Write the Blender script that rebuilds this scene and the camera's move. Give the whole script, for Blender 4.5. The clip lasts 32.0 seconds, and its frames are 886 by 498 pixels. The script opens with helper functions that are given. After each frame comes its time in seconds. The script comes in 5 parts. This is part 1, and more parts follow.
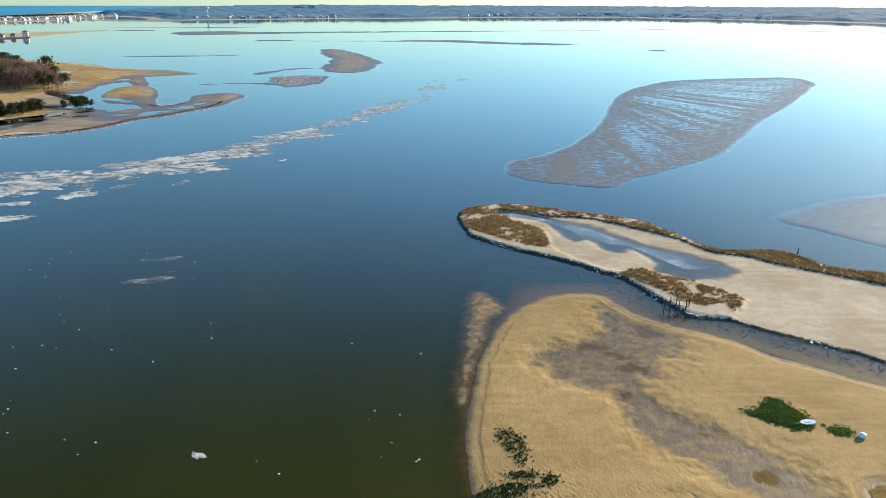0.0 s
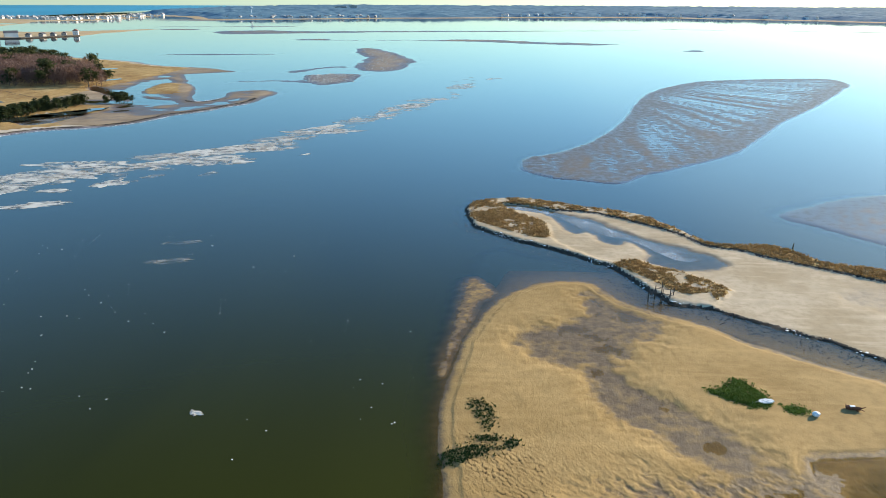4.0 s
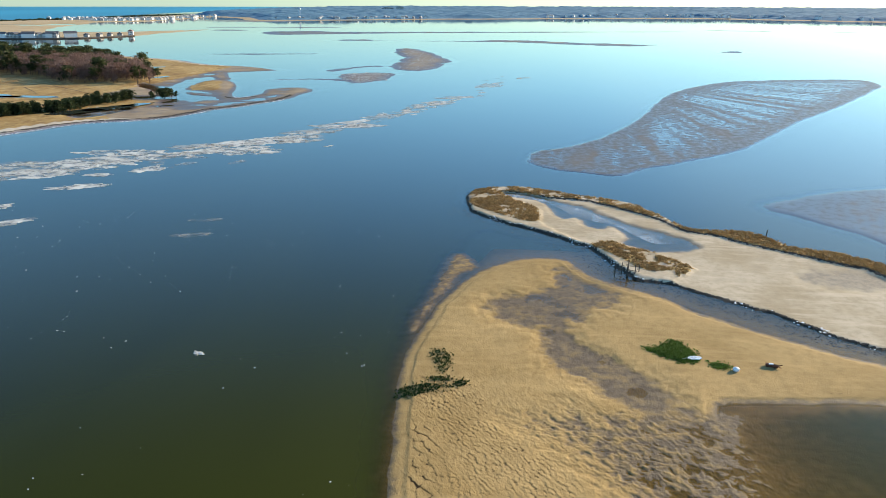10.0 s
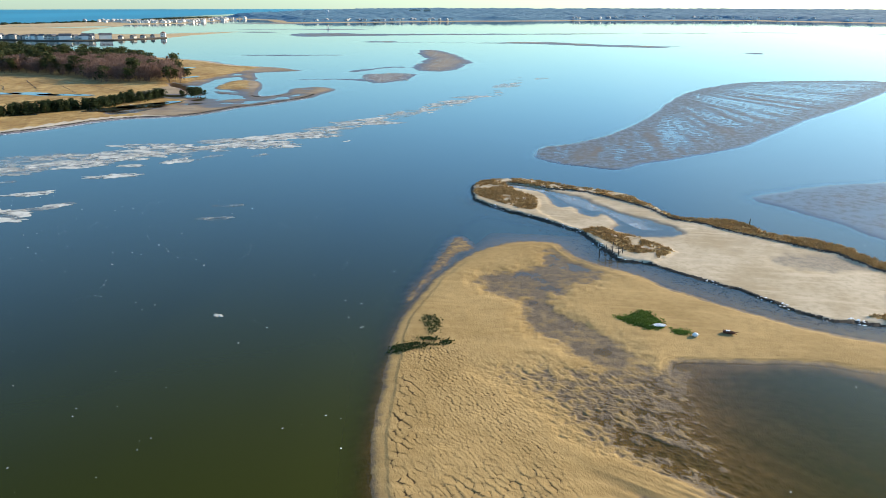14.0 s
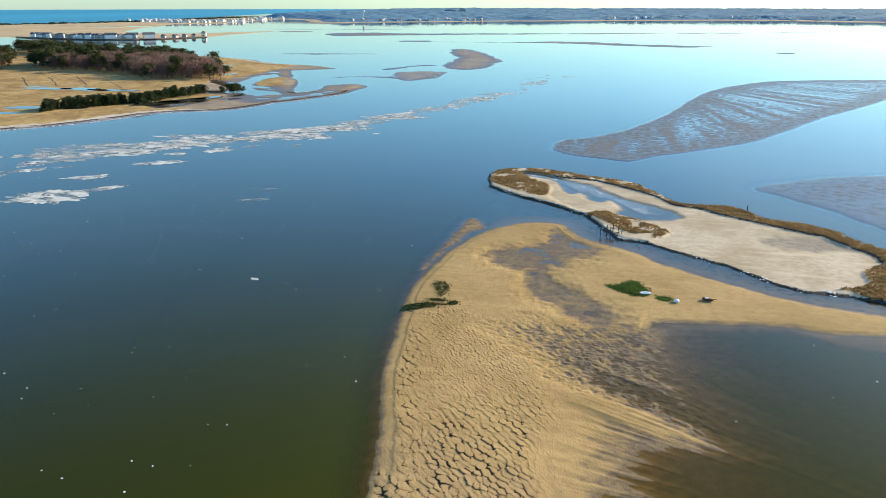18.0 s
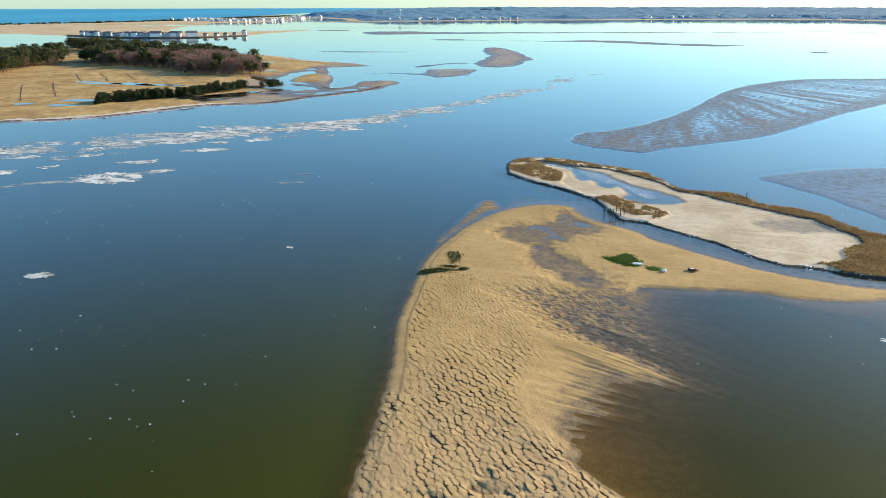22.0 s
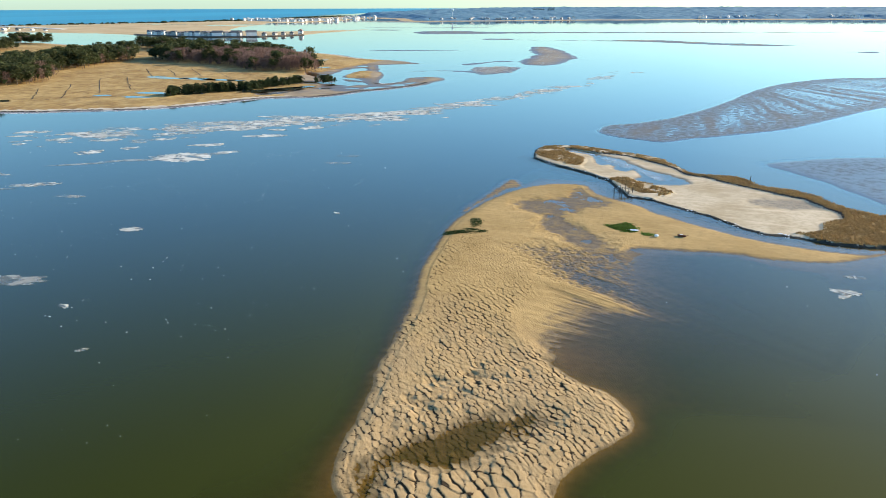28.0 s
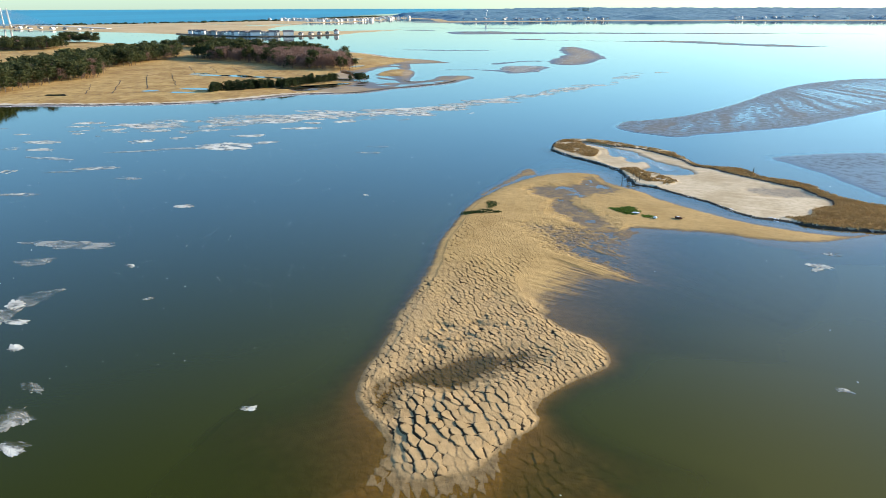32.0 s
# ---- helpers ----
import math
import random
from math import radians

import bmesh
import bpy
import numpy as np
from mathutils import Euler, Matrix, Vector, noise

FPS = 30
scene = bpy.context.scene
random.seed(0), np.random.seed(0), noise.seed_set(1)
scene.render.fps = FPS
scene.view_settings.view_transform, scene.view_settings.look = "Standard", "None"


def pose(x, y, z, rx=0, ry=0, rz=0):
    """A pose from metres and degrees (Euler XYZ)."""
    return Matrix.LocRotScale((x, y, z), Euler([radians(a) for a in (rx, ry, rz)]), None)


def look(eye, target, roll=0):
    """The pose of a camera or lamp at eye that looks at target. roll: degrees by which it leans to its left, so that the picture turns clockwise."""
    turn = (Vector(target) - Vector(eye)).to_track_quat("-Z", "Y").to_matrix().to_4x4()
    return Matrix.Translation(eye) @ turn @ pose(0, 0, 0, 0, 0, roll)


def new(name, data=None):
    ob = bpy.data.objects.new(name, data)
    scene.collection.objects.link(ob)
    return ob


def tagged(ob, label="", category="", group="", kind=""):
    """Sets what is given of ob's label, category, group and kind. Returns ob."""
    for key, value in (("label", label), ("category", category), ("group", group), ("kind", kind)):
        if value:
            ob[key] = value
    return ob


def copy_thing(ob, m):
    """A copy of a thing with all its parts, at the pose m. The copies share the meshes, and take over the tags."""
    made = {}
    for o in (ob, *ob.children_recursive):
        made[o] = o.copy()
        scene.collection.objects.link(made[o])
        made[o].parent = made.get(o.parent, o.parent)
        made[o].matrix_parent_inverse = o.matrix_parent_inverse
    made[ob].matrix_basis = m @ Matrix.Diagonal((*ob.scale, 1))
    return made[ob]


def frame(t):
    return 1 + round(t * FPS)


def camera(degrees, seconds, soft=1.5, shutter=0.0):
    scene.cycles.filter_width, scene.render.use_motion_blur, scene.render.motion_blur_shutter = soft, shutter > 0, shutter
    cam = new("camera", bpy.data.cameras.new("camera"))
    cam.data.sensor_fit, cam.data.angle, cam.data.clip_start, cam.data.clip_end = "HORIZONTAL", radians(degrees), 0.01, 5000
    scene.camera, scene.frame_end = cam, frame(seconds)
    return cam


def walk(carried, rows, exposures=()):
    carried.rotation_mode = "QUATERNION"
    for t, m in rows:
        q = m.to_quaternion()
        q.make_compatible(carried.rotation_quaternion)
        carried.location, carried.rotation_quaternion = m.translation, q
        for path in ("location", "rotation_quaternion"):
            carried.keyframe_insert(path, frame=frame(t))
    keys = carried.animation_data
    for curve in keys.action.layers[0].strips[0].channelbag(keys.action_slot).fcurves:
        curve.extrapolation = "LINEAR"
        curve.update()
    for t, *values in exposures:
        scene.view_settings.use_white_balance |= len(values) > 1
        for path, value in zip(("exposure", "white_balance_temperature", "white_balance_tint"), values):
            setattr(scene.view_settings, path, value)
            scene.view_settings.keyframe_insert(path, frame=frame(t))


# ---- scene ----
cam = camera(62.84, 32.0, 0.5)


def station(t, x, y, z, tilt, roll, yaw):
    return t, pose(x, y, z, 90 + tilt, 0, yaw) @ pose(0, 0, 0, 0, 0, roll)


PATH = [station(*row) for row in (
    (0, 0, 0, 55.0, -18.866, 0.215, 0.109),
    (2, 4.23, -3.91, 54.98, -18.892, 0.244, 1.797),
    (4, 8.48, -8.14, 55.13, -18.885, 0.253, 3.269),
    (6, 12.94, -12.87, 55.05, -18.881, 0.236, 4.539),
    (8, 17.53, -18.13, 55.18, -18.889, 0.207, 5.737),
    (10, 22.06, -23.73, 55.35, -18.821, 0.169, 6.936),
    (12, 26.42, -30.29, 55.43, -18.717, 0.101, 7.914),
    (14, 30.23, -37.96, 55.55, -18.673, 0.056, 9.088),
    (16, 34.1, -46.08, 55.48, -18.66, 0.034, 10.449),
    (18, 37.75, -54.39, 55.66, -18.681, 0.011, 11.798),
    (20, 41.92, -63.47, 55.88, -18.722, -0.013, 13.103),
    (22, 46.35, -72.3, 55.92, -18.752, -0.032, 14.586),
    (24, 50.74, -80.75, 55.89, -18.77, -0.039, 16.138),
    (26, 55.49, -89.49, 55.98, -18.764, -0.078, 17.38),
    (28, 60.49, -98.45, 56.13, -18.737, -0.135, 18.681),
    (30, 65.49, -107.81, 56.36, -18.7, -0.119, 20.1),
    (32, 70.91, -117.14, 56.63, -18.707, -0.084, 21.279))]
walk(cam, PATH, [(0, 0.72, 6450, 9), (14, 0.82, 6450, 9), (32, 1.02, 6450, 9)])

# ---------------------------------------------------------------- light
SUN_EL, SUN_AZ = 19.0, 50.0          # degrees above the horizon, degrees clockwise from +y
world = bpy.data.worlds.new("sky")
scene.world = world
world.use_nodes = True
wn = world.node_tree.nodes
sky = wn.new("ShaderNodeTexSky")
sky.sky_type = "NISHITA"
sky.sun_disc = False
sky.sun_elevation = radians(SUN_EL)
sky.sun_rotation = radians(SUN_AZ)
sky.air_density, sky.dust_density, sky.ozone_density = 1.0, 0.4, 5.0
tint = wn.new("ShaderNodeMix")
tint.data_type, tint.blend_type = "RGBA", "MULTIPLY"
tint.inputs[0].default_value = 1.0
tint.inputs[7].default_value = (0.815, 1.0, 0.985, 1.0)      # a crisp, cold winter sky
world.node_tree.links.new(sky.outputs[0], tint.inputs[6])
world.node_tree.links.new(tint.outputs[2], wn["Background"].inputs[0])
wn["Background"].inputs[1].default_value = 0.15
sun = new("sun", bpy.data.lights.new("sun", "SUN"))
sun.data.energy, sun.data.angle, sun.data.color = 4.9, radians(0.55), (1.0, 0.83, 0.60)
sx, sy = math.sin(radians(SUN_AZ)), math.cos(radians(SUN_AZ))
sun.matrix_world = look((300 * sx, 300 * sy, 300 * math.tan(radians(SUN_EL))), (0, 0, 0))


# ---------------------------------------------------------------- node helpers
class Mat:
    """A small builder for procedural materials."""

    def __init__(self, name):
        self.m = bpy.data.materials.new(name)
        self.m.use_nodes = True
        self.t = self.m.node_tree
        self.b = self.t.nodes["Principled BSDF"]
        self.out = self.t.nodes["Material Output"]
        self.geo = self.n("ShaderNodeNewGeometry")
        self.xyz = self.n("ShaderNodeSeparateXYZ")
        self.link(self.geo.outputs["Position"], self.xyz.inputs[0])

    def n(self, kind):
        return self.t.nodes.new(kind)

    def link(self, a, b):
        self.t.links.new(a, b)

    def put(self, value, socket):
        if hasattr(value, "is_output"):
            self.link(value, socket)
        elif isinstance(value, (tuple, list)):
            socket.default_value = (*value, 1.0) if len(value) == 3 and socket.type == "RGBA" else value
        else:
            socket.default_value = value

    def noise(self, scale, detail=4.0, rough=0.55, stretch=None, warp=0.0):
        no = self.n("ShaderNodeTexNoise")
        no.inputs["Scale"].default_value, no.inputs["Detail"].default_value = scale, detail
        no.inputs["Roughness"].default_value, no.inputs["Distortion"].default_value = rough, warp
        src = self.geo.outputs["Position"]
        if stretch:
            mp = self.n("ShaderNodeMapping")
            mp.inputs["Scale"].default_value = stretch[:3]
            mp.inputs["Rotation"].default_value[2] = radians(stretch[3]) if len(stretch) > 3 else 0
            self.link(src, mp.inputs[0])
            src = mp.outputs[0]
        self.link(src, no.inputs["Vector"])
        return no.outputs["Fac"]

    def ramp(self, value, lo, hi, a=0.0, b=1.0):
        mr = self.n("ShaderNodeMapRange")
        mr.interpolation_type = "SMOOTHSTEP"
        self.put(value, mr.inputs[0])
        for i, v in enumerate((lo, hi, a, b)):
            mr.inputs[i + 1].default_value = v
        return mr.outputs[0]

    def math(self, op, a, b=0.0):
        ma = self.n("ShaderNodeMath")
        ma.operation = op
        self.put(a, ma.inputs[0])
        self.put(b, ma.inputs[1])
        return ma.outputs[0]

    def mix(self, fac, a, b):
        mx = self.n("ShaderNodeMix")
        mx.data_type = "RGBA"
        self.put(fac, mx.inputs[0])
        self.put(a, mx.inputs[6])
        self.put(b, mx.inputs[7])
        return mx.outputs[2]

    def attr(self, name):
        at = self.n("ShaderNodeAttribute")
        at.attribute_name = name
        return at.outputs["Fac"]

    def vary(self):
        return self.n("ShaderNodeObjectInfo").outputs["Random"]

    def bump(self, height, strength, distance):
        bu = self.n("ShaderNodeBump")
        bu.inputs["Strength"].default_value, bu.inputs["Distance"].default_value = strength, distance
        self.link(height, bu.inputs["Height"])
        return bu.outputs[0]

    def done(self, color=None, rough=None, normal=None, spec=None, metal=None):
        for value, name in ((color, "Base Color"), (rough, "Roughness"), (normal, "Normal"), (spec, "Specular IOR Level"), (metal, "Metallic")):
            if value is not None:
                self.put(value, self.b.inputs[name])
        return self.m


SILT = (0.0170, 0.0212, 0.0020)


def sand_mat(name, dry, pale, wet, reach=0.55, wet_lo=0.02, wet_hi=0.17, ripple=0.35, film=0.42, cracked=False, spec=0.28):
    """Sand that is dry and pale when high, dark where the last tide left it wet, lost in silt as the water deepens."""
    m = Mat(name)
    z = m.xyz.outputs[2]
    big, mid, fine = m.noise(0.06, 4), m.noise(0.7, 5, 0.6), m.noise(9.0, 4, 0.7)
    zz = m.math("ADD", z, m.ramp(m.noise(0.35, 5, 0.65), 0.3, 0.7, -0.06, 0.06))
    damp = m.ramp(zz, wet_lo, wet_hi, 1, 0)
    top = m.mix(m.ramp(big, 0.3, 0.7), dry, pale)
    top = m.mix(m.ramp(mid, 0.35, 0.75, 0, 0.5), top, tuple(c * 0.72 for c in dry))
    top = m.mix(m.ramp(m.noise(0.5, 4, 0.6, (0.16, 1.0, 1.0, 35), 0.3), 0.5, 0.72, 0, 0.45), top, tuple(min(0.8, c * 1.18) for c in pale))
    top = m.mix(m.ramp(fine, 0.55, 0.8, 0, 0.3), top, tuple(c * 0.6 for c in dry))
    soak = m.mix(m.ramp(mid, 0.3, 0.7), wet, tuple(c * 1.45 for c in wet))
    if cracked:
        crust = m.ramp(m.math("ADD", m.xyz.outputs[1], m.ramp(big, 0.2, 0.8, -14, 14)), 40, -8)
        top = m.mix(m.math("MULTIPLY", crust, 0.75), top, m.mix(m.ramp(mid, 0.3, 0.7), (0.41, 0.285, 0.150), (0.32, 0.22, 0.110)))
        soak = m.mix(crust, soak, m.mix(m.ramp(mid, 0.3, 0.7), (0.150, 0.098, 0.038), (0.21, 0.14, 0.058)))
    col = m.mix(damp, top, soak)
    deep = m.ramp(z, -reach, -0.01, 1, 0)
    col = m.mix(deep, col, SILT)
    wave = m.noise(4.2, 3, 0.5, (1.0, 0.42, 1.0, 35), 0.6)
    rough_up = m.math("ADD", wave, m.math("MULTIPLY", fine, 0.5))
    nor = m.bump(rough_up, ripple, 0.12)
    if cracked:
        # fine current ripples in broken rows, their steep sides turned from the north-east
        mp = m.n("ShaderNodeMapping")
        mp.inputs["Rotation"].default_value[2] = radians(SUN_AZ - 270)
        m.link(m.geo.outputs["Position"], mp.inputs[0])
        wv = m.n("ShaderNodeTexWave")
        wv.wave_profile = "SAW"
        for key, value in (("Scale", 0.62), ("Distortion", 3.5), ("Detail", 2.0), ("Detail Scale", 1.6), ("Detail Roughness", 0.6)):
            wv.inputs[key].default_value = value
        m.link(mp.outputs[0], wv.inputs["Vector"])
        where = m.math("MULTIPLY", m.ramp(m.xyz.outputs[1], 124, 66, 0.5, 1), m.ramp(m.noise(0.3, 4, 0.65), 0.3, 0.62, 0.25, 1))
        where = m.math("MULTIPLY", where, m.math("MULTIPLY", m.ramp(damp, 0, 1, 1, 0.45), m.ramp(z, 0.02, 0.12)))
        bu = m.n("ShaderNodeBump")
        bu.inputs["Strength"].default_value, bu.inputs["Distance"].default_value = 0.6, 0.06
        m.link(m.math("MULTIPLY", wv.outputs["Fac"], where), bu.inputs["Height"])
        m.link(nor, bu.inputs["Normal"])
        nor = bu.outputs[0]
        # crack shadow painted into the colour, as a near-black brown
        col = m.mix(m.ramp(m.attr("crack_shade"), 0.15, 0.58, 0, 0.93), col, (0.034, 0.019, 0.008))
    return m.done(col, m.ramp(damp, 0, 1, 0.92, film), nor, spec)


M_SAND = sand_mat("bar_sand", (0.325, 0.212, 0.078), (0.425, 0.285, 0.116), (0.120, 0.083, 0.046), 0.8, 0.0, 0.17, 0.5, 0.58, True, 0.18)
M_ISLE = sand_mat("pale_sand", (0.39, 0.30, 0.18), (0.57, 0.47, 0.33), (0.20, 0.155, 0.10), 0.5, 0.02, 0.26, 0.25, 0.6)
M_FLAT = sand_mat("flat_mud", (0.125, 0.108, 0.090), (0.165, 0.135, 0.10), (0.058, 0.053, 0.058), 0.30, 0.03, 0.34, 0.06, 0.20, False, 0.5)
M_MUD = sand_mat("violet_mud", (0.105, 0.086, 0.088), (0.130, 0.110, 0.112), (0.062, 0.055, 0.060), 0.3, 0.06, 0.36, 0.10, 0.30, False, 0.4)
M_FAR = sand_mat("far_shoal", (0.27, 0.22, 0.16), (0.32, 0.265, 0.20), (0.09, 0.076, 0.083), 0.5, 0.1, 0.5, 0.2)


def water_mat(name, tint, rough, ripples, strength, dist, stretch):
    """Turbid water: a mirror at a slant, clear over the shoals, silty where the column below is deep."""
    m = Mat(name)
    h = m.math("ADD", m.noise(ripples, 5, 0.6, stretch, 0.3), m.math("MULTIPLY", m.noise(ripples * 0.13, 3, 0.5, stretch), 1.6))
    calm = m.ramp(m.noise(0.006, 4, 0.6, (1.0, 0.45, 1.0, 20)), 0.42, 0.62, 0.45, 1.0)
    nor = m.bump(m.math("MULTIPLY", h, calm), strength, dist)
    lw = m.n("ShaderNodeLayerWeight")
    lw.inputs["Blend"].default_value = 0.5
    gloss = m.math("ADD", m.math("MULTIPLY", m.math("POWER", lw.outputs["Facing"], 5.0), 0.94), m.ramp(lw.outputs["Facing"], 0.46, 0.80, 0.004, 0.085))
    gl = m.n("ShaderNodeBsdfGlossy")
    gl.inputs["Roughness"].default_value = rough
    tr = m.n("ShaderNodeBsdfTransparent")
    tr.inputs["Color"].default_value = (*tint, 1)
    body = m.n("ShaderNodeBsdfDiffuse")
    tone = m.mix(m.ramp(m.noise(0.02, 4, 0.6, (1.0, 0.5, 1.0, 25), 0.4), 0.35, 0.7), SILT, (SILT[0] * 1.35, SILT[1] * 1.3, SILT[2] * 1.3))
    # the sheltered eastern side carries more brown silt
    tone = m.mix(m.ramp(m.xyz.outputs[1], 75, -10, 0, 0.8), tone, (0.024, 0.030, 0.0014))
    tone = m.mix(m.attr("stir"), tone, (0.044, 0.048, 0.007))
    tone = m.mix(m.ramp(m.xyz.outputs[0], 48, 92, 0, 0.85), tone, (0.075, 0.070, 0.016))
    m.link(tone, body.inputs["Color"])
    column = m.n("ShaderNodeMixShader")
    m.put(m.attr("turbid"), column.inputs[0])
    m.link(tr.outputs[0], column.inputs[1])
    m.link(body.outputs[0], column.inputs[2])
    mx = m.n("ShaderNodeMixShader")
    m.link(nor, lw.inputs["Normal"])
    m.link(nor, gl.inputs["Normal"])
    m.link(gloss, mx.inputs[0])
    m.link(column.outputs[0], mx.inputs[1])
    m.link(gl.outputs[0], mx.inputs[2])
    m.link(mx.outputs[0], m.out.inputs["Surface"])
    return m.m


M_WATER = water_mat("bay_water", (0.90, 0.80, 0.50), 0.04, 1.3, 0.10, 0.10, (0.6, 1.0, 1.0, -15))


def ocean_mat():
    m = Mat("ocean_water")
    h = m.math("ADD", m.noise(0.05, 5, 0.6, (0.5, 1.0, 1.0, 40)), m.noise(0.006, 3))
    col = m.mix(m.ramp(m.noise(0.0015, 3, 0.5, (1.0, 0.3, 1.0)), 0.35, 0.65), (0.03, 0.23, 0.34), (0.04, 0.28, 0.40))
    m.b.inputs["IOR"].default_value = 1.333
    return m.done(col, 0.45, m.bump(h, 0.6, 2.0), 0.25)


M_OCEAN = ocean_mat()


def plain(name, a, b, scale, rough=0.85, bump=0.2, dist=0.05, random_amount=0.0, spec=0.3, detail=5):
    m = Mat(name)
    col = m.mix(m.ramp(m.noise(scale, detail, 0.6), 0.3, 0.7), a, b)
    col = m.mix(m.ramp(m.noise(scale * 7, 4, 0.65), 0.5, 0.8, 0, 0.4), col, tuple(c * 0.55 for c in a))
    if random_amount:
        col = m.mix(m.ramp(m.vary(), 0, 1, 0, random_amount), col, tuple(min(1, c * 1.7 + 0.02) for c in b))
    return m.done(col, rough, m.bump(m.noise(scale * 5, 4), bump, dist), spec)


def island_mat(name, a, b, random_amount=0.4):
    """For joined foliage: every loose piece has its own shade."""
    m = Mat(name)
    r = m.geo.outputs["Random Per Island"]
    col = m.mix(m.ramp(r, 0, 1), a, b)
    col = m.mix(m.ramp(m.noise(0.08, 3), 0.35, 0.7, 0, 0.5), col, tuple(c * 0.6 for c in a))
    m.done(col, 0.8, None, 0.2)
    thin = m.n("ShaderNodeBsdfTranslucent")
    m.link(col, thin.inputs["Color"])
    mx = m.n("ShaderNodeMixShader")
    mx.inputs[0].default_value = 0.42
    m.link(m.b.outputs[0], mx.inputs[1])
    m.link(thin.outputs[0], mx.inputs[2])
    m.link(mx.outputs[0], m.out.inputs["Surface"])
    return m.m


M_SEABED = plain("silt_bottom", tuple(c * 0.85 for c in SILT), tuple(c * 1.25 for c in SILT), 0.03, 0.9, 0.1)
M_PEAT = plain("marsh_peat", (0.030, 0.024, 0.018), (0.075, 0.060, 0.045), 0.9, 0.85, 0.8, 0.2)


def marsh_mat():
    m = Mat("dead_marsh_grass")
    a, b, c = m.noise(0.025, 5, 0.65), m.noise(0.16, 5, 0.7, (1.0, 0.6, 1.0, 30), 0.8), m.noise(1.1, 4, 0.7)
    col = m.mix(m.ramp(a, 0.35, 0.65), (0.33, 0.195, 0.062), (0.49, 0.325, 0.12))
    col = m.mix(m.ramp(b, 0.45, 0.70, 0, 0.75), col, (0.20, 0.115, 0.043))
    col = m.mix(m.ramp(b, 0.50, 0.30, 0, 0.6), col, (0.58, 0.42, 0.19))
    col = m.mix(m.ramp(c, 0.5, 0.8, 0, 0.55), col, (0.16, 0.09, 0.035))
    return m.done(col, 0.92, m.bump(m.math("ADD", c, b), 0.9, 0.5), 0.2)


M_MARSH = marsh_mat()
M_STRAW = island_mat("cordgrass_straw", (0.22, 0.135, 0.052), (0.47, 0.32, 0.145))
M_PINE = island_mat("pine_needles", (0.030, 0.044, 0.015), (0.125, 0.130, 0.050))
M_CEDAR = island_mat("cedar_foliage", (0.025, 0.040, 0.016), (0.07, 0.085, 0.03))
M_TWIG = island_mat("bare_twigs", (0.14, 0.086, 0.068), (0.33, 0.21, 0.165))
M_BARK = plain("bark", (0.10, 0.075, 0.055), (0.22, 0.17, 0.13), 1.2)
M_WOOD = plain("weathered_timber", (0.05, 0.042, 0.035), (0.13, 0.11, 0.09), 2.5, 0.9, 0.5, 0.02)
M_ALGAE = island_mat("green_algae", (0.055, 0.110, 0.014), (0.20, 0.30, 0.05))
M_WEED = island_mat("dark_seaweed", (0.018, 0.042, 0.010), (0.06, 0.10, 0.022))
M_WHITE = plain("white_siding", (0.76, 0.75, 0.72), (0.84, 0.83, 0.80), 0.2, 0.7, 0.05, 0.02, 0.0)
M_BLUE = plain("blue_siding", (0.30, 0.40, 0.47), (0.42, 0.52, 0.58), 0.2, 0.7, 0.05, 0.02)
M_GREY = plain("grey_siding", (0.34, 0.33, 0.31), (0.46, 0.45, 0.43), 0.2, 0.75, 0.05, 0.02)
M_ROOF = plain("grey_shingle", (0.07, 0.07, 0.078), (0.14, 0.14, 0.15), 0.5, 0.85, 0.3, 0.03)
M_ROOF2 = plain("red_brown_shingle", (0.22, 0.09, 0.07), (0.30, 0.14, 0.11), 0.5, 0.85, 0.3, 0.03)
M_CONC = plain("pale_concrete", (0.55, 0.53, 0.49), (0.70, 0.68, 0.63), 0.05, 0.8, 0.1, 0.05)
M_STEEL = plain("painted_cable", (0.50, 0.56, 0.62), (0.62, 0.68, 0.72), 0.1, 0.5, 0.0, 0.01)
M_FOAMW = plain("white_plastic", (0.74, 0.75, 0.74), (0.84, 0.84, 0.82), 3.0, 0.45, 0.1, 0.01)
M_RUST = plain("rust_brown_wood", (0.10, 0.030, 0.014), (0.20, 0.075, 0.040), 3.0, 0.8, 0.5, 0.03)
# the blue of distance haze is mixed into this canopy colour
M_WOODS = plain("far_woods_haze", (0.050, 0.150, 0.225), (0.13, 0.245, 0.315), 0.016, 0.95, 0.5, 6.0)


def glass_mat():
    m = Mat("window_glass")
    return m.done((0.03, 0.04, 0.05), 0.08, None, 0.6)


M_GLASS = glass_mat()


def ice_mat(name="rotten_ice", thick=1.0):
    m = Mat(name)
    r = m.geo.outputs["Random Per Island"]
    no = m.noise(0.22, 6, 0.7, (0.8, 1.0, 1.0), 0.8)
    col = m.mix(m.ramp(no, 0.35, 0.7), (0.48, 0.46, 0.40), (0.72, 0.68, 0.58))
    col = m.mix(m.ramp(r, 0, 1, 0, 0.35), col, (0.42, 0.44, 0.42))
    m.put(col, m.b.inputs["Base Color"])
    m.b.inputs["Roughness"].default_value = 0.6
    # slush: the thin ice lets the dark water through in places
    m.put(m.ramp(m.math("ADD", no, m.math("MULTIPLY", m.vary(), -0.12)), 0.31, 0.54, 0.04, thick), m.b.inputs["Alpha"])
    return m.m


M_ICE = ice_mat()
M_FILM = ice_mat("thin_ice_film", 0.42)


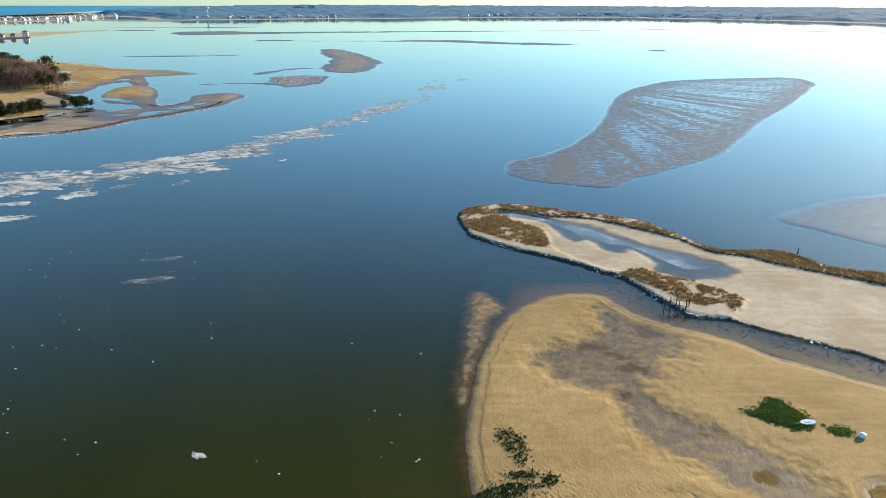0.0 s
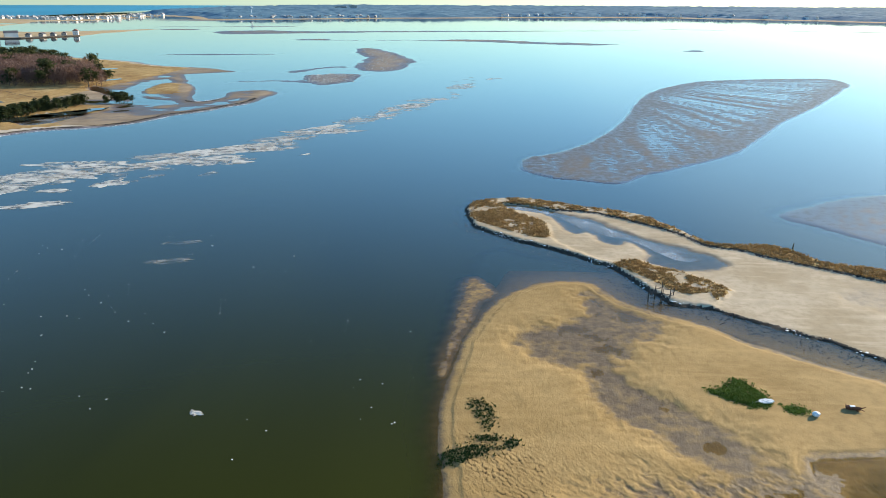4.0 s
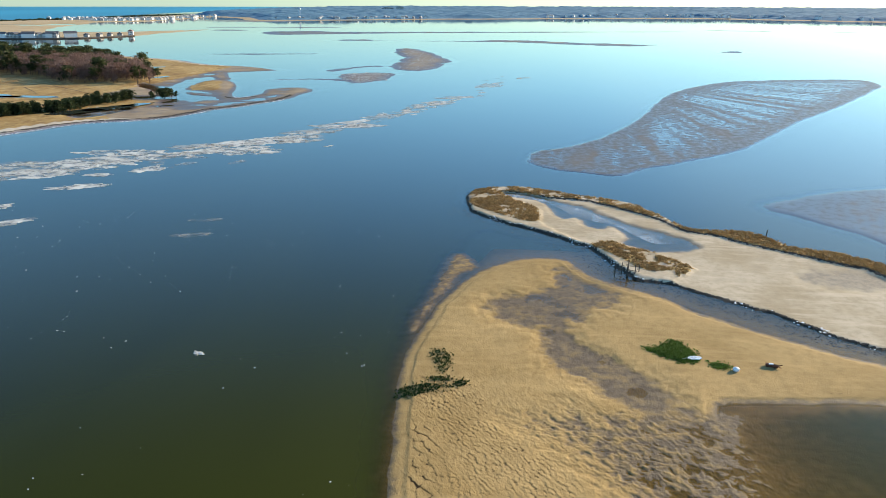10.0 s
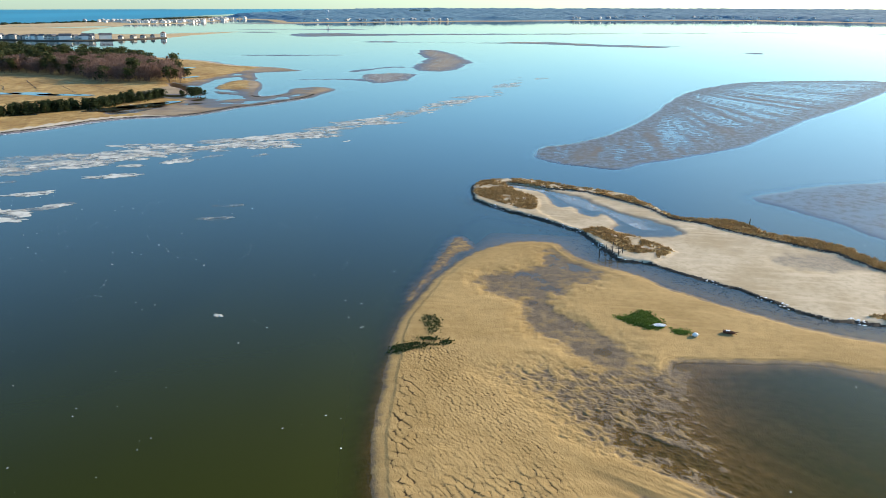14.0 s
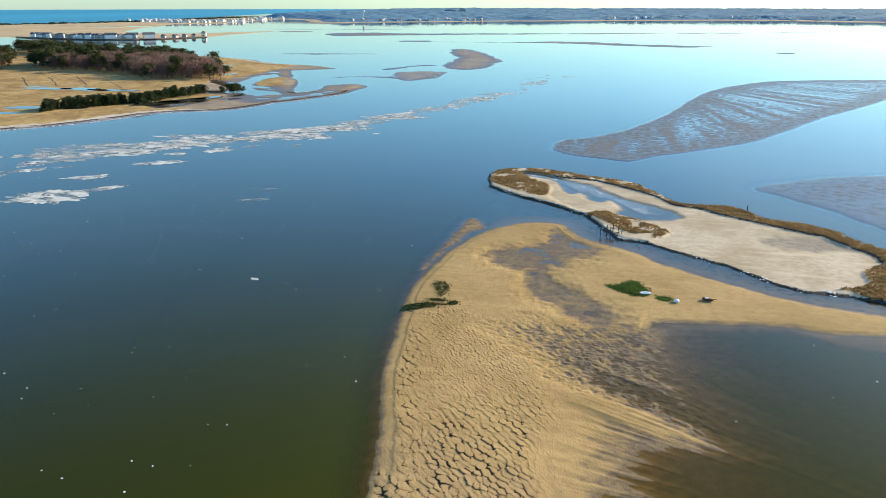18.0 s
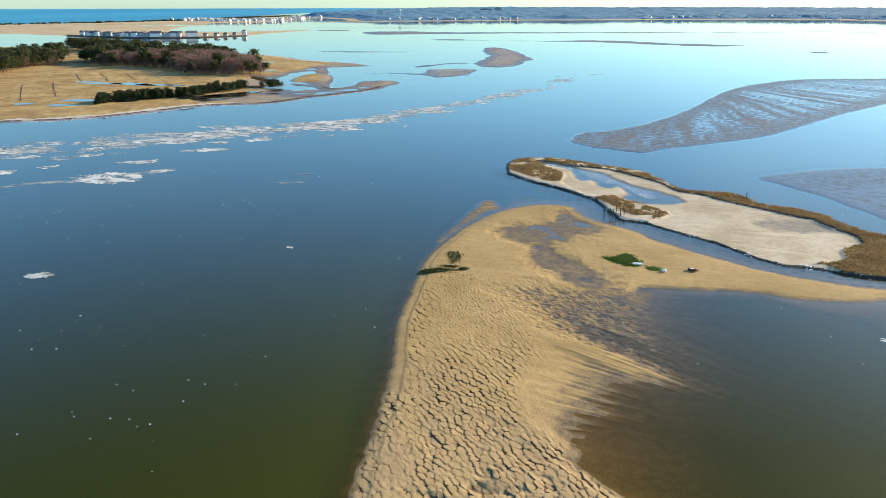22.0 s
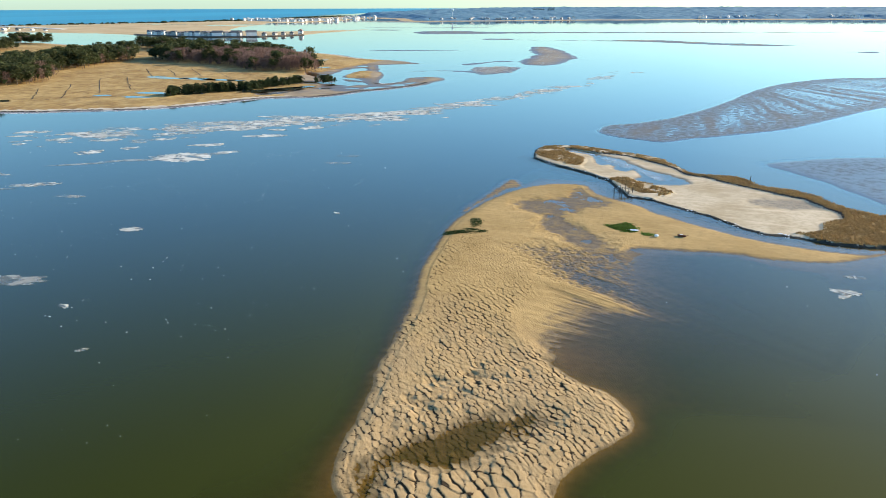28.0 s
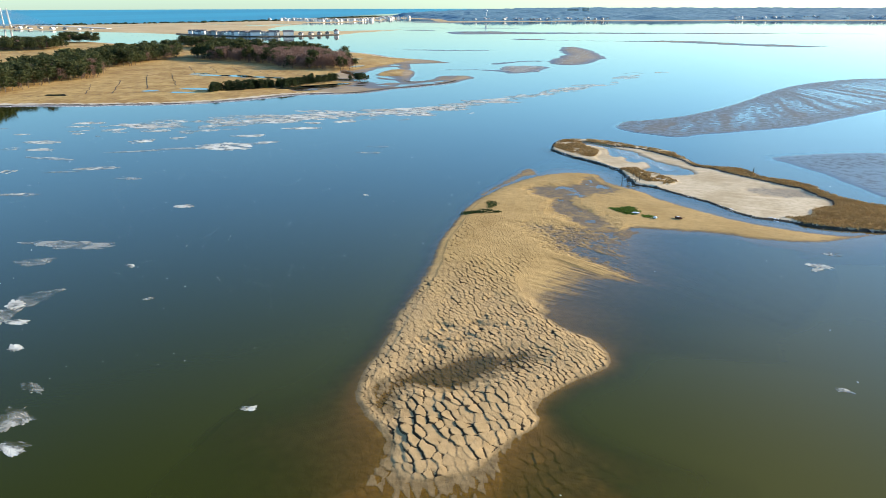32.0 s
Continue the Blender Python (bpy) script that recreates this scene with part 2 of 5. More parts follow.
# ---------------------------------------------------------------- geometry helpers
def lattice(i, j, seed):
    """Hashed values in 0..1 for whole numbers."""
    v = np.sin(i * 127.1 + j * 311.7 + seed * 74.7) * 43758.5453
    return v - np.floor(v)


def vnoise(x, y, seed=0):
    i, j = np.floor(x), np.floor(y)
    u, v = x - i, y - j
    u, v = u * u * (3 - 2 * u), v * v * (3 - 2 * v)
    a, b = lattice(i, j, seed), lattice(i + 1, j, seed)
    c, d = lattice(i, j + 1, seed), lattice(i + 1, j + 1, seed)
    return a + (b - a) * u + (c - a) * v + (a - b - c + d) * u * v


def fbm(x, y, seed=0, octaves=4):
    out, amp = np.zeros_like(x, dtype=float), 0.5
    for k in range(octaves):
        out += amp * (vnoise(x * 2 ** k, y * 2 ** k, seed + k) - 0.5)
        amp *= 0.55
    return out


def cells(x, y, seed=0):
    """Distance to the edge between the two nearest cell seeds, and the place within the cell."""
    i, j = np.floor(x), np.floor(y)
    f1, f2, px, py = np.full(x.shape, 9.0), np.full(x.shape, 9.0), np.zeros(x.shape), np.zeros(x.shape)
    for di in (-1, 0, 1):
        for dj in (-1, 0, 1):
            a, b = i + di, j + dj
            ox, oy = x - a - lattice(a, b, seed), y - b - lattice(a, b, seed + 3)
            d = np.hypot(ox, oy)
            near = d < f1
            f2 = np.where(near, f1, np.minimum(f2, d))
            px, py = np.where(near, ox, px), np.where(near, oy, py)
            f1 = np.where(near, d, f1)
    return f2 - f1, px, py


def plates(a, b, seed, crack=0.15):
    """Slabs laid like scales: each rises gently to a steep front; a is along the lean, b across. Gives the height and the foot of the fronts."""
    i, j = np.floor(a), np.floor(b)
    f1, f2 = np.full(a.shape, 9.0), np.full(a.shape, 9.0)
    pa, lot = np.zeros(a.shape), np.zeros(a.shape)
    for di in (-1, 0, 1):
        for dj in (-1, 0, 1):
            ci, cj = i + di, j + dj
            oa = a - ci - 0.5 - 0.42 * (lattice(ci, cj, seed) * 2 - 1) - 0.5 * (cj % 2)
            ob = b - cj - 0.5 - 0.42 * (lattice(ci, cj, seed + 3) * 2 - 1)
            d = np.hypot(oa, ob)
            near = d < f1
            f2 = np.where(near, f1, np.minimum(f2, d))
            pa, lot = np.where(near, oa, pa), np.where(near, lattice(ci, cj, seed + 7), lot)
            f1 = np.where(near, d, f1)
    gap = 1 - np.clip((f2 - f1) / crack, 0, 1)
    front = np.clip(np.abs(pa) * 4 - 0.5, 0.12, 1) * np.clip(lot * 2.4 - 0.35, 0.1, 1)
    rise = np.clip(pa + 0.5, 0, 1.1) * (0.35 + 0.65 * lot)
    # foot reaches past the crack itself, for the shade painted there
    foot = 1 - np.clip((f2 - f1) / (crack * 1.9), 0, 1)
    return rise - 0.6 * gap * front, foot * front


def smooth(points, per=6):
    """A closed outline drawn smoothly through its corners."""
    p = np.array(points, float)
    n, out = len(p), []
    for k in range(n):
        a, b, c, d = p[k - 1], p[k], p[(k + 1) % n], p[(k + 2) % n]
        for s in range(per):
            u = s / per
            out.append(0.5 * (2 * b + (c - a) * u + (2 * a - 5 * b + 4 * c - d) * u * u + (3 * b - a - 3 * c + d) * u ** 3))
    return np.array(out)


def inside(outline, x, y):
    """Signed distance to an outline, positive inside."""
    best, odd = np.full(x.shape, 1e9), np.zeros(x.shape, bool)
    n = len(outline)
    for k in range(n):
        (ax, ay), (bx, by) = outline[k], outline[(k + 1) % n]
        dx, dy = bx - ax, by - ay
        s = np.clip(((x - ax) * dx + (y - ay) * dy) / (dx * dx + dy * dy + 1e-12), 0, 1)
        best = np.minimum(best, np.hypot(x - ax - s * dx, y - ay - s * dy))
        if dy:
            odd ^= ((ay > y) != (by > y)) & (x < ax + (y - ay) * dx / dy)
    return np.where(odd, best, -best)


def within(outline, x, y, margin=14.0):
    """The same, worked out only round the outline; far off it is -margin."""
    hit = (x > outline[:, 0].min() - margin) & (x < outline[:, 0].max() + margin) & (y > outline[:, 1].min() - margin) & (y < outline[:, 1].max() + margin)
    out = np.full(x.shape, -margin)
    if hit.any():
        out[hit] = np.maximum(inside(outline, x[hit], y[hit]), -margin)
    return out


def only(where, a, b, seed, crack):
    """plates() where they are wanted, flat elsewhere."""
    h, gap = np.zeros(a.shape), np.zeros(a.shape)
    hit = where > 0.001
    if hit.any():
        h[hit], gap[hit] = plates(a[hit], b[hit], seed, crack)
    return h, gap


def along(path, x, y):
    """Distance to an open line."""
    best = np.full(x.shape, 1e9)
    for (ax, ay), (bx, by) in zip(path, path[1:]):
        dx, dy = bx - ax, by - ay
        s = np.clip(((x - ax) * dx + (y - ay) * dy) / (dx * dx + dy * dy), 0, 1)
        best = np.minimum(best, np.hypot(x - ax - s * dx, y - ay - s * dy))
    return best


def step(v, lo, hi):
    u = np.clip((v - lo) / (hi - lo), 0, 1)
    return u * u * (3 - 2 * u)


def mesh_arrays(name, verts, faces, materials, slot=None, flat=False):
    me = bpy.data.meshes.new(name)
    verts, faces = np.asarray(verts, np.float32), np.asarray(faces, np.int32)
    me.vertices.add(len(verts))
    me.vertices.foreach_set("co", verts.ravel())
    w = faces.shape[1]
    me.loops.add(faces.size)
    me.loops.foreach_set("vertex_index", faces.ravel())
    me.polygons.add(len(faces))
    me.polygons.foreach_set("loop_start", np.arange(0, faces.size, w, dtype=np.int32))
    me.polygons.foreach_set("loop_total", np.full(len(faces), w, np.int32))
    if slot is not None:
        me.polygons.foreach_set("material_index", np.asarray(slot, np.int32))
    me.polygons.foreach_set("use_smooth", np.full(len(faces), not flat))
    for m in materials:
        me.materials.append(m)
    me.update(calc_edges=True)
    return me


def ticks(*runs):
    """Grid lines: (start, step) runs, ending in the last start."""
    out = []
    for (a, s), (b, _) in zip(runs, runs[1:]):
        out.append(np.arange(a, b - s * 0.5, s))
    return np.concatenate(out + [np.array([runs[-1][0]])])


KEPT = {}                            # which grid points of each sheet of land are used
SEAMS = {}
BEDS = []                            # every stretch of ground that may rise near the surface


def relief(name, xs, ys, height, materials, floor=-1.45, pick=None):
    """A sheet of land over the grid xs, ys; what lies under the bottom is left out."""
    BEDS.append((xs[0], xs[-1], ys[0], ys[-1], height))
    X, Y = np.meshgrid(xs, ys)
    Z = height(X, Y)
    nx, ny = len(xs), len(ys)
    idx = np.arange(nx * ny).reshape(ny, nx)
    f = np.stack([idx[:-1, :-1], idx[:-1, 1:], idx[1:, 1:], idx[1:, :-1]], -1).reshape(-1, 4)
    zf = Z.ravel()
    f = f[zf[f].max(1) > floor]
    slot = None
    if pick is not None:
        cx, cy, cz = X.ravel()[f].mean(1), Y.ravel()[f].mean(1), zf[f].mean(1)
        slot = pick(cx, cy, cz)
    used = np.zeros(nx * ny, bool)
    used[f.ravel()] = True
    KEPT[name] = used
    remap = np.cumsum(used) - 1
    v = np.stack([X.ravel(), Y.ravel(), zf], -1)[used]
    return new(name, mesh_arrays(name, v, remap[f], materials, slot))


def part(name, bm, material, parent, label=""):
    me = bpy.data.meshes.new(name)
    bm.normal_update()
    bm.to_mesh(me)
    bm.free()
    me.materials.append(material)
    ob = new(name, me)
    ob.parent = parent
    if label:
        tagged(ob, label)
    return ob


def box(bm, x, y, z, sx, sy, sz, turn=0.0, taper=1.0):
    """A block with its base centre at x, y, z."""
    r = Matrix.Rotation(radians(turn), 3, "Z")
    vs = []
    for k, (a, b, c) in enumerate(((-1, -1, 0), (1, -1, 0), (1, 1, 0), (-1, 1, 0), (-1, -1, 1), (1, -1, 1), (1, 1, 1), (-1, 1, 1))):
        q = taper if c else 1.0
        vs.append(bm.verts.new(Vector((x, y, z)) + r @ Vector((a * sx / 2 * q, b * sy / 2 * q, c * sz))))
    for f in ((0, 3, 2, 1), (4, 5, 6, 7), (0, 1, 5, 4), (1, 2, 6, 5), (2, 3, 7, 6), (3, 0, 4, 7)):
        bm.faces.new([vs[i] for i in f])
    return bm


def rod(bm, a, b, ra, rb, sides=6):
    a, b = Vector(a), Vector(b)
    q = (b - a).to_track_quat("Z", "Y")
    rings = []
    for p, r in ((a, ra), (b, rb)):
        rings.append([bm.verts.new(p + q @ Vector((r * math.cos(2 * math.pi * k / sides), r * math.sin(2 * math.pi * k / sides), 0))) for k in range(sides)])
    for k in range(sides):
        bm.faces.new((rings[0][k], rings[0][(k + 1) % sides], rings[1][(k + 1) % sides], rings[1][k]))
    bm.faces.new(rings[1])
    bm.faces.new(rings[0][::-1])
    return bm


def thing(name, at, label, category, group="", turn=0.0):
    ob = new(name)
    ob.matrix_world = pose(*at, 0, 0, turn)
    ob.empty_display_size = 0.3
    return tagged(ob, label, category, group)


# ---------------------------------------------------------------- bottom, bay and ocean
def ring_sheet(name, z, material, radii, spokes=96, lift=None):
    v, f = [], []
    for r in radii:
        for k in range(spokes):
            a = 2 * math.pi * k / spokes
            v.append((20 + r * math.sin(a), 60 + r * math.cos(a), z + (lift(r) if lift else 0)))
    for i in range(len(radii) - 1):
        for k in range(spokes):
            a, b = i * spokes, (i + 1) * spokes
            f.append((a + k, a + (k + 1) % spokes, b + (k + 1) % spokes, b + k))
    me = bpy.data.meshes.new(name)
    me.from_pydata(v, [], f + [tuple(range(spokes - 1, -1, -1))])
    me.materials.append(material)
    return new(name, me)


tagged(ring_sheet("ground", -1.5, M_SEABED, (300, 1000, 2500, 5060)), "dark silty bottom of the bay under murky water", "ground", kind="structure")

FAR = 5060.0
SHORE = [(-1950, 1150), (-1822, 1386), (-1717, 1479), (-1620, 1701), (-1507, 1962), (-1471, 2242), (-1480, 2689), (-1500, 3000), (-1480, 3600), (-1380, 4300), (-1150, 4870)]


def sea_sheet():
    """Open ocean from the outer beach to the horizon."""
    v, f = [], []
    steps = 14
    for x, y in SHORE:
        for s in range(steps + 1):
            u = (s / steps) ** 1.5
            d = math.hypot(x, y)
            ang = math.atan2(x, y) - 0.55 * u * (1 - (d - 2000) / 4200)
            r = d + (FAR - d) * u
            v.append((r * math.sin(ang), r * math.cos(ang), 0.15 + 22.0 * max(0.0, (r - 2200) / 2860) ** 1.2))
    for i in range(len(SHORE) - 1):
        for s in range(steps):
            a = i * (steps + 1) + s
            f.append((a, a + 1, a + steps + 2, a + steps + 1))
    # the stretch of horizon past the last point of land
    n = len(v)
    for k in range(9):
        a = math.atan2(-1150, 4870) + k * 0.09
        for r in (4700, 4880, FAR):
            v.append((r * math.sin(a), r * math.cos(a), 0.15 + 22.0 * ((r - 2200) / 2860) ** 1.2))
    for k in range(8):
        for s in range(2):
            a = n + k * 3 + s
            f.append((a, a + 1, a + 4, a + 3))
    me = bpy.data.meshes.new("ocean")
    me.from_pydata(v, [], f)
    me.materials.append(M_OCEAN)
    me.polygons.foreach_set("use_smooth", [True] * len(f))
    return tagged(new("ocean", me), "deep blue open ocean reaching a clean horizon", "water", kind="structure")


sea_sheet()

# ---------------------------------------------------------------- the long sandbar
BAR = smooth([(31, 133), (25, 133.5), (19.5, 131.5), (14.5, 127), (10.8, 121), (8, 114), (6, 106), (4.5, 95.5), (3, 86.5), (2.8, 78), (3.6, 70),
              (5, 60), (6.5, 50), (8.5, 40), (10.8, 32), (12.6, 23), (14.4, 13), (16, 2.3), (18.2, -8.7), (19.6, -17.8), (21, -25.7), (23.2, -31.2), (25.5, -34),
              (28.5, -36.4), (33, -40), (35, -44), (38.5, -47.5), (43.7, -45), (46.7, -41.5), (47.5, -37.8), (48.8, -33.6), (50.6, -28.3), (49.3, -24), (51.8, -17), (55.5, -10.8),
              (57, -4.8), (53.5, 1), (49, 3.5), (44.5, 6.7), (41.5, 10), (42, 16), (47, 25), (53, 34), (56, 42), (54, 50), (53, 58), (50, 65),
              (51, 72), (57, 73), (65, 74), (75, 75.5), (82, 73.5), (96, 76.5), (107, 85), (114, 92), (140, 112), (150, 125), (128, 108), (106, 88), (97, 86), (85, 88), (79.4, 90),
              (71.6, 94.5), (63.4, 101), (54.3, 108), (49.5, 113), (41, 119), (36, 123), (33.5, 128)], 4)
EAST = smooth([(15, 67), (20, 61.5), (26, 55), (30, 48.5), (33.5, 40), (33, 33), (32, 27), (32.5, 21), (36, 15.5), (41, 10), (45, 6.5), (52, 3), (60, 0), (80, 6), (95, 36),
               (93, 64), (76, 73), (57, 71.5), (48, 69.5), (38, 69), (28, 70), (20, 69)], 4)
SWALE = smooth([(30.6, 131), (27.5, 123), (25, 116), (20.5, 111.6), (16, 111), (14, 104.4), (19, 96.6), (25.6, 94.8), (24.8, 87), (28, 81), (31.5, 77.5), (35, 73), (38.8, 66),
                (48, 66), (43.2, 77), (39, 82.7), (34.6, 86.4), (31, 95.6), (37.6, 104.8), (41.6, 114.7), (37, 121), (32.6, 129.6)], 4)
TONGUE = smooth([(25, -60), (29, -47), (33, -38), (46, -40), (53, -33), (62, -34), (70, -44), (66, -62), (48, -76), (32, -72)], 4)
SHELF = smooth([(33, -39), (31.5, -46), (30, -56), (33, -66), (45, -66), (52, -58), (53, -48), (50, -38), (46, -34), (38, -38)], 4)
MOTTLE = smooth([(22, -12), (25, -4), (26, 6), (29, 14), (34, 13), (38, 7), (42, 3), (41, -4), (34, -8), (30, -13), (26, -16)], 4)
POOL = smooth([(26.5, -21), (32, -15), (36, -10), (40.6, -8), (46.5, -7), (45, -12.3), (41.6, -18.1), (38.7, -23.5), (34.9, -25.8), (30.5, -27), (30.5, -32.4), (30, -37.5),
               (25.5, -36), (24.5, -31), (25, -26)], 4)
LAIR = (100.0, 12.0)                 # the streaks of the sand fan all point here


def bar_shape(x, y):
    wob = fbm(x * 0.12, y * 0.12, 3) * 1.6 + fbm(x * 0.7, y * 0.7, 9) * 0.6
    sd = inside(BAR, x, y) + wob
    west = step(20 - x + (y - 40) * -0.11, -6, 10)
    south = step(-y, 12, 46)
    drop = 0.018 + 0.16 * west * (1 - south) + 0.11 * step(x, 40, 50) * step(-y, -4, 6) * step(y, -34, -22)
    z = np.where(sd < 0, sd * drop - (sd / 55) ** 2, 0)
    z = z + 0.30 * (1 - np.exp(-np.maximum(sd, 0) / 1.6)) + 0.10 * step(sd, 1.7, 2.4)
    # the swale that drains the northern end
    sw = within(SWALE, x, y) + fbm(x * 0.15, y * 0.15, 31) * 7 + fbm(x * 0.6, y * 0.6, 33) * 2.2
    swale = step(sw, -4.5, 3.0) * step(sd, 0, 5)
    z = z - (0.375 + 0.16 * fbm(x * 0.2, y * 0.2, 35)) * swale
    # east of the ridge: a fan of smooth sand in long fingers, and beyond it a wet field of little mounds
    le = within(EAST, x, y) + fbm(x * 0.3, y * 0.3, 21) * 2.4
    le = le + fbm(x * 0.11, y * 0.11, 24) * 8 * step(y, 58, 66)
    low = step(le, -1.2, 2.6)
    dx, dy = LAIR[0] - x, y - LAIR[1]
    psi, ray = 60 * np.arctan2(dy, dx), np.hypot(dx, dy)
    field = step(psi + fbm(x * 0.25, y * 0.25, 23) * 3.0, 28.6, 30.4)
    finger = fbm(ray * 0.045, psi * 0.42, 25, 3) + 0.55 * fbm(ray * 0.12, psi * 1.5, 27, 2)
    bank = along([(15, 67), (20, 61.5), (26, 55), (30, 48.5), (33.5, 40), (33, 33), (32, 27), (32.5, 21), (36, 15.5), (41, 10)], x, y)
    reach = bank / (0.62 + 0.65 * step(psi, 6, 27))
    fan_z = 0.34 - 0.025 * reach + 0.34 * finger * step(le, 0, 9) + 0.07 * np.exp(-((psi - 27.3) / 1.3) ** 2)
    fan_z = fan_z - 0.26 * step(9 - psi, 0, 9) * step(bank, 0, 3)
    fan_z = np.maximum(fan_z, 0.03 - 0.008 * reach)
    u1, v1 = x * 0.80 - y * 0.60, x * 0.60 + y * 0.80
    u1, v1 = u1 + fbm(x * 0.6, y * 0.6, 29, 2) * 1.2, v1 + fbm(x * 0.6, y * 0.6, 30, 2) * 1.2
    clump = fbm(u1 * 0.9, v1 * 1.5, 97, 2) + 0.5 * fbm(u1 * 2.2, v1 * 2.8, 98, 2) + 0.25 * fbm(x * 0.2, y * 0.2, 96, 2)
    gone = 1 - step(x + 0.35 * (y - 55) + 6 * finger, 41, 58)
    field_z = 0.122 - 0.0050 * np.maximum(x - 24, 0) + (0.27 * clump * gone + 0.10 * clump * (1 - gone)) + 0.22 * finger * step(62 - y, 0, 14)
    field_z = field_z + 0.12 * step(9 - le, 0, 9) * step(66 - y, -2, 6) + 0.10 * step(5 - le, 0, 5)
    out = 0.012 * np.maximum(x + 0.12 * y - 58, 0)
    z = z + (fan_z + (field_z - fan_z) * field - out - z) * low
    # ground under the water round the southern end
    tongue = step(within(TONGUE, x, y) + fbm(x * .2, y * .2, 43) * 6, -5, 5)
    z = np.where(sd < 0.5, np.maximum(z, -1.6 + 1.43 * tongue + 0.10 * fbm(x * .25, y * .25, 45)), z)
    shelf = step(within(SHELF, x, y) + fbm(x * .3, y * .3, 46) * 4, -2, 3)
    z = np.where((sd < 1) & (y < -30), np.maximum(z, -1.6 + shelf * (1.62 - 0.009 * np.maximum(-sd, 0))), z)
    pi = within(POOL, x, y) + fbm(x * .3, y * .3, 41) * 5 + fbm(x * .9, y * .9, 42) * 1.6
    pond = step(pi, -3.4, 0.9)
    z = z - (0.33 + 0.17 * step(pi, 0.8, 4)) * pond * step(sd, 0.8, 3.2)
    # old low stretches in the middle of the southern half
    worn = step(within(MOTTLE, x, y), -4, 3) * step(fbm(x * 0.22, y * 0.30, 51, 3) + 0.3 * fbm(u1 * 0.5, v1 * 0.5, 53), -0.05, 0.22)
    worn = np.maximum(worn, 0.5 * step(fbm(x * 0.12 + 3, y * 0.10, 55, 4), 0.10, 0.3) * step(20 - y, 0, 15))
    z = z - np.where(sd > 1, 0.34 * worn * step(sd, 1, 6) * (1 - pond), 0)
    strip = step(x - 46, 0, 8) * step(y - 66, 0, 6)
    z -= 0.10 * strip * (sd > 0)
    # ripples with steep fronts turned from the north-east, larger towards the south
    away, side = -(x * sx + y * sy), x * sy - y * sx
    away = away + fbm(x * 0.25, y * 0.25, 61, 2) * 1.4
    side = side + fbm(x * 0.28, y * 0.28, 64, 2) * 1.6
    away = away + fbm(x * 1.3, y * 1.3, 63, 2) * 0.42
    side = side + fbm(x * 1.5, y * 1.5, 66, 2) * 0.5
    mids = step(36 - y + fbm(x * 0.08, y * 0.08, 85) * 22, -9, 9)
    lobes = step(-y + (x - 40) * -0.25 + fbm(x * 0.1, y * 0.1, 86) * 8, 19, 26) * step(x - 28.5 + fbm(x * 0.2, y * 0.2, 84) * 4, 0, 6)
    rim = step(6.5 - sd + fbm(x * 0.12, y * 0.12, 88) * 5, -2.5, 2.5) * west * step(72 - y, 0, 16)
    amp = step(88 - y + fbm(x * .1, y * .1, 81) * 20, 0, 26) * step(116 - y, 0, 30) * (1 - 0.92 * low) * (1 - swale)
    amp = amp * step(sd, np.where(y > 20, 1.6, 0.1), np.where(y > 20, 3.2, 0.9)) * (0.7 + 0.6 * vnoise(x * 0.09, y * 0.09, 87))
    wetamp = np.maximum(amp, np.maximum(0.30 * shelf * (y < -30), 0.75 * tongue * (sd < 0) * (1 - shelf)))
    kinds = ((1 - mids) * (1 - rim), mids * (1 - lobes) * (1 - rim), lobes, rim * (1 - lobes))
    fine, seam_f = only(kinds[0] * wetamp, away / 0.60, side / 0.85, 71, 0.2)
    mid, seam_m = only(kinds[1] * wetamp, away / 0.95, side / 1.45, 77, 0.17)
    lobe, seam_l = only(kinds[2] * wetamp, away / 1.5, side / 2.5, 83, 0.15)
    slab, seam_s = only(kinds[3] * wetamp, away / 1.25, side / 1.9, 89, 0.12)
    scale = 0.085 * kinds[0] * fine + 0.135 * kinds[1] * mid + 0.20 * kinds[2] * lobe + 0.085 * kinds[3] * slab
    # how strongly shade is painted into the cracks of each plate size
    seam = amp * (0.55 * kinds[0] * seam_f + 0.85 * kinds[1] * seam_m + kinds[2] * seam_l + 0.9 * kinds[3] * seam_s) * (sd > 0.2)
    z = z + wetamp * (scale - 0.04)
    # faint ripples on the smooth northern part
    rip = fbm((x * 0.955 - y * 0.296) * 1.6, (x * 0.296 + y * 0.955) * 0.8, 91, 2)
    z += 0.035 * rip * step(sd, 0.2, 2) * (1 - 0.5 * strip) * (1 - low) * step(y - 60, 0, 20)
    return np.maximum(z, -1.6), seam


def bar_height(x, y):
    z, seam = np.full(x.shape, -1.6), np.zeros(x.shape)
    west, east = np.interp(y, (-78, -30, 0, 40, 80, 140), (10, 8, 3, -5, -9, -6)), np.interp(y, (-78, -20, 10, 60, 80, 140), (80, 80, 97, 97, 160, 160))
    hit = (x > west) & (x < east) & (y < np.interp(x, (40, 80, 100, 150), (150, 112, 108, 150)))
    if hit.any():
        z[hit], seam[hit] = bar_shape(x[hit], y[hit])
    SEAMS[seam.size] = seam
    return z


tagged(relief("sandbar", ticks((-6, 0.5), (2, 0.135), (57, 0.5), (70, 0.8), (152, 1)), ticks((-78, 0.5), (-58, 0.135), (64, 0.2), (80, 0.33), (140, 1)), bar_height, [M_SAND]),
       "long tan sandbar of cracked rippled sand at low tide", "sandbar", kind="structure")


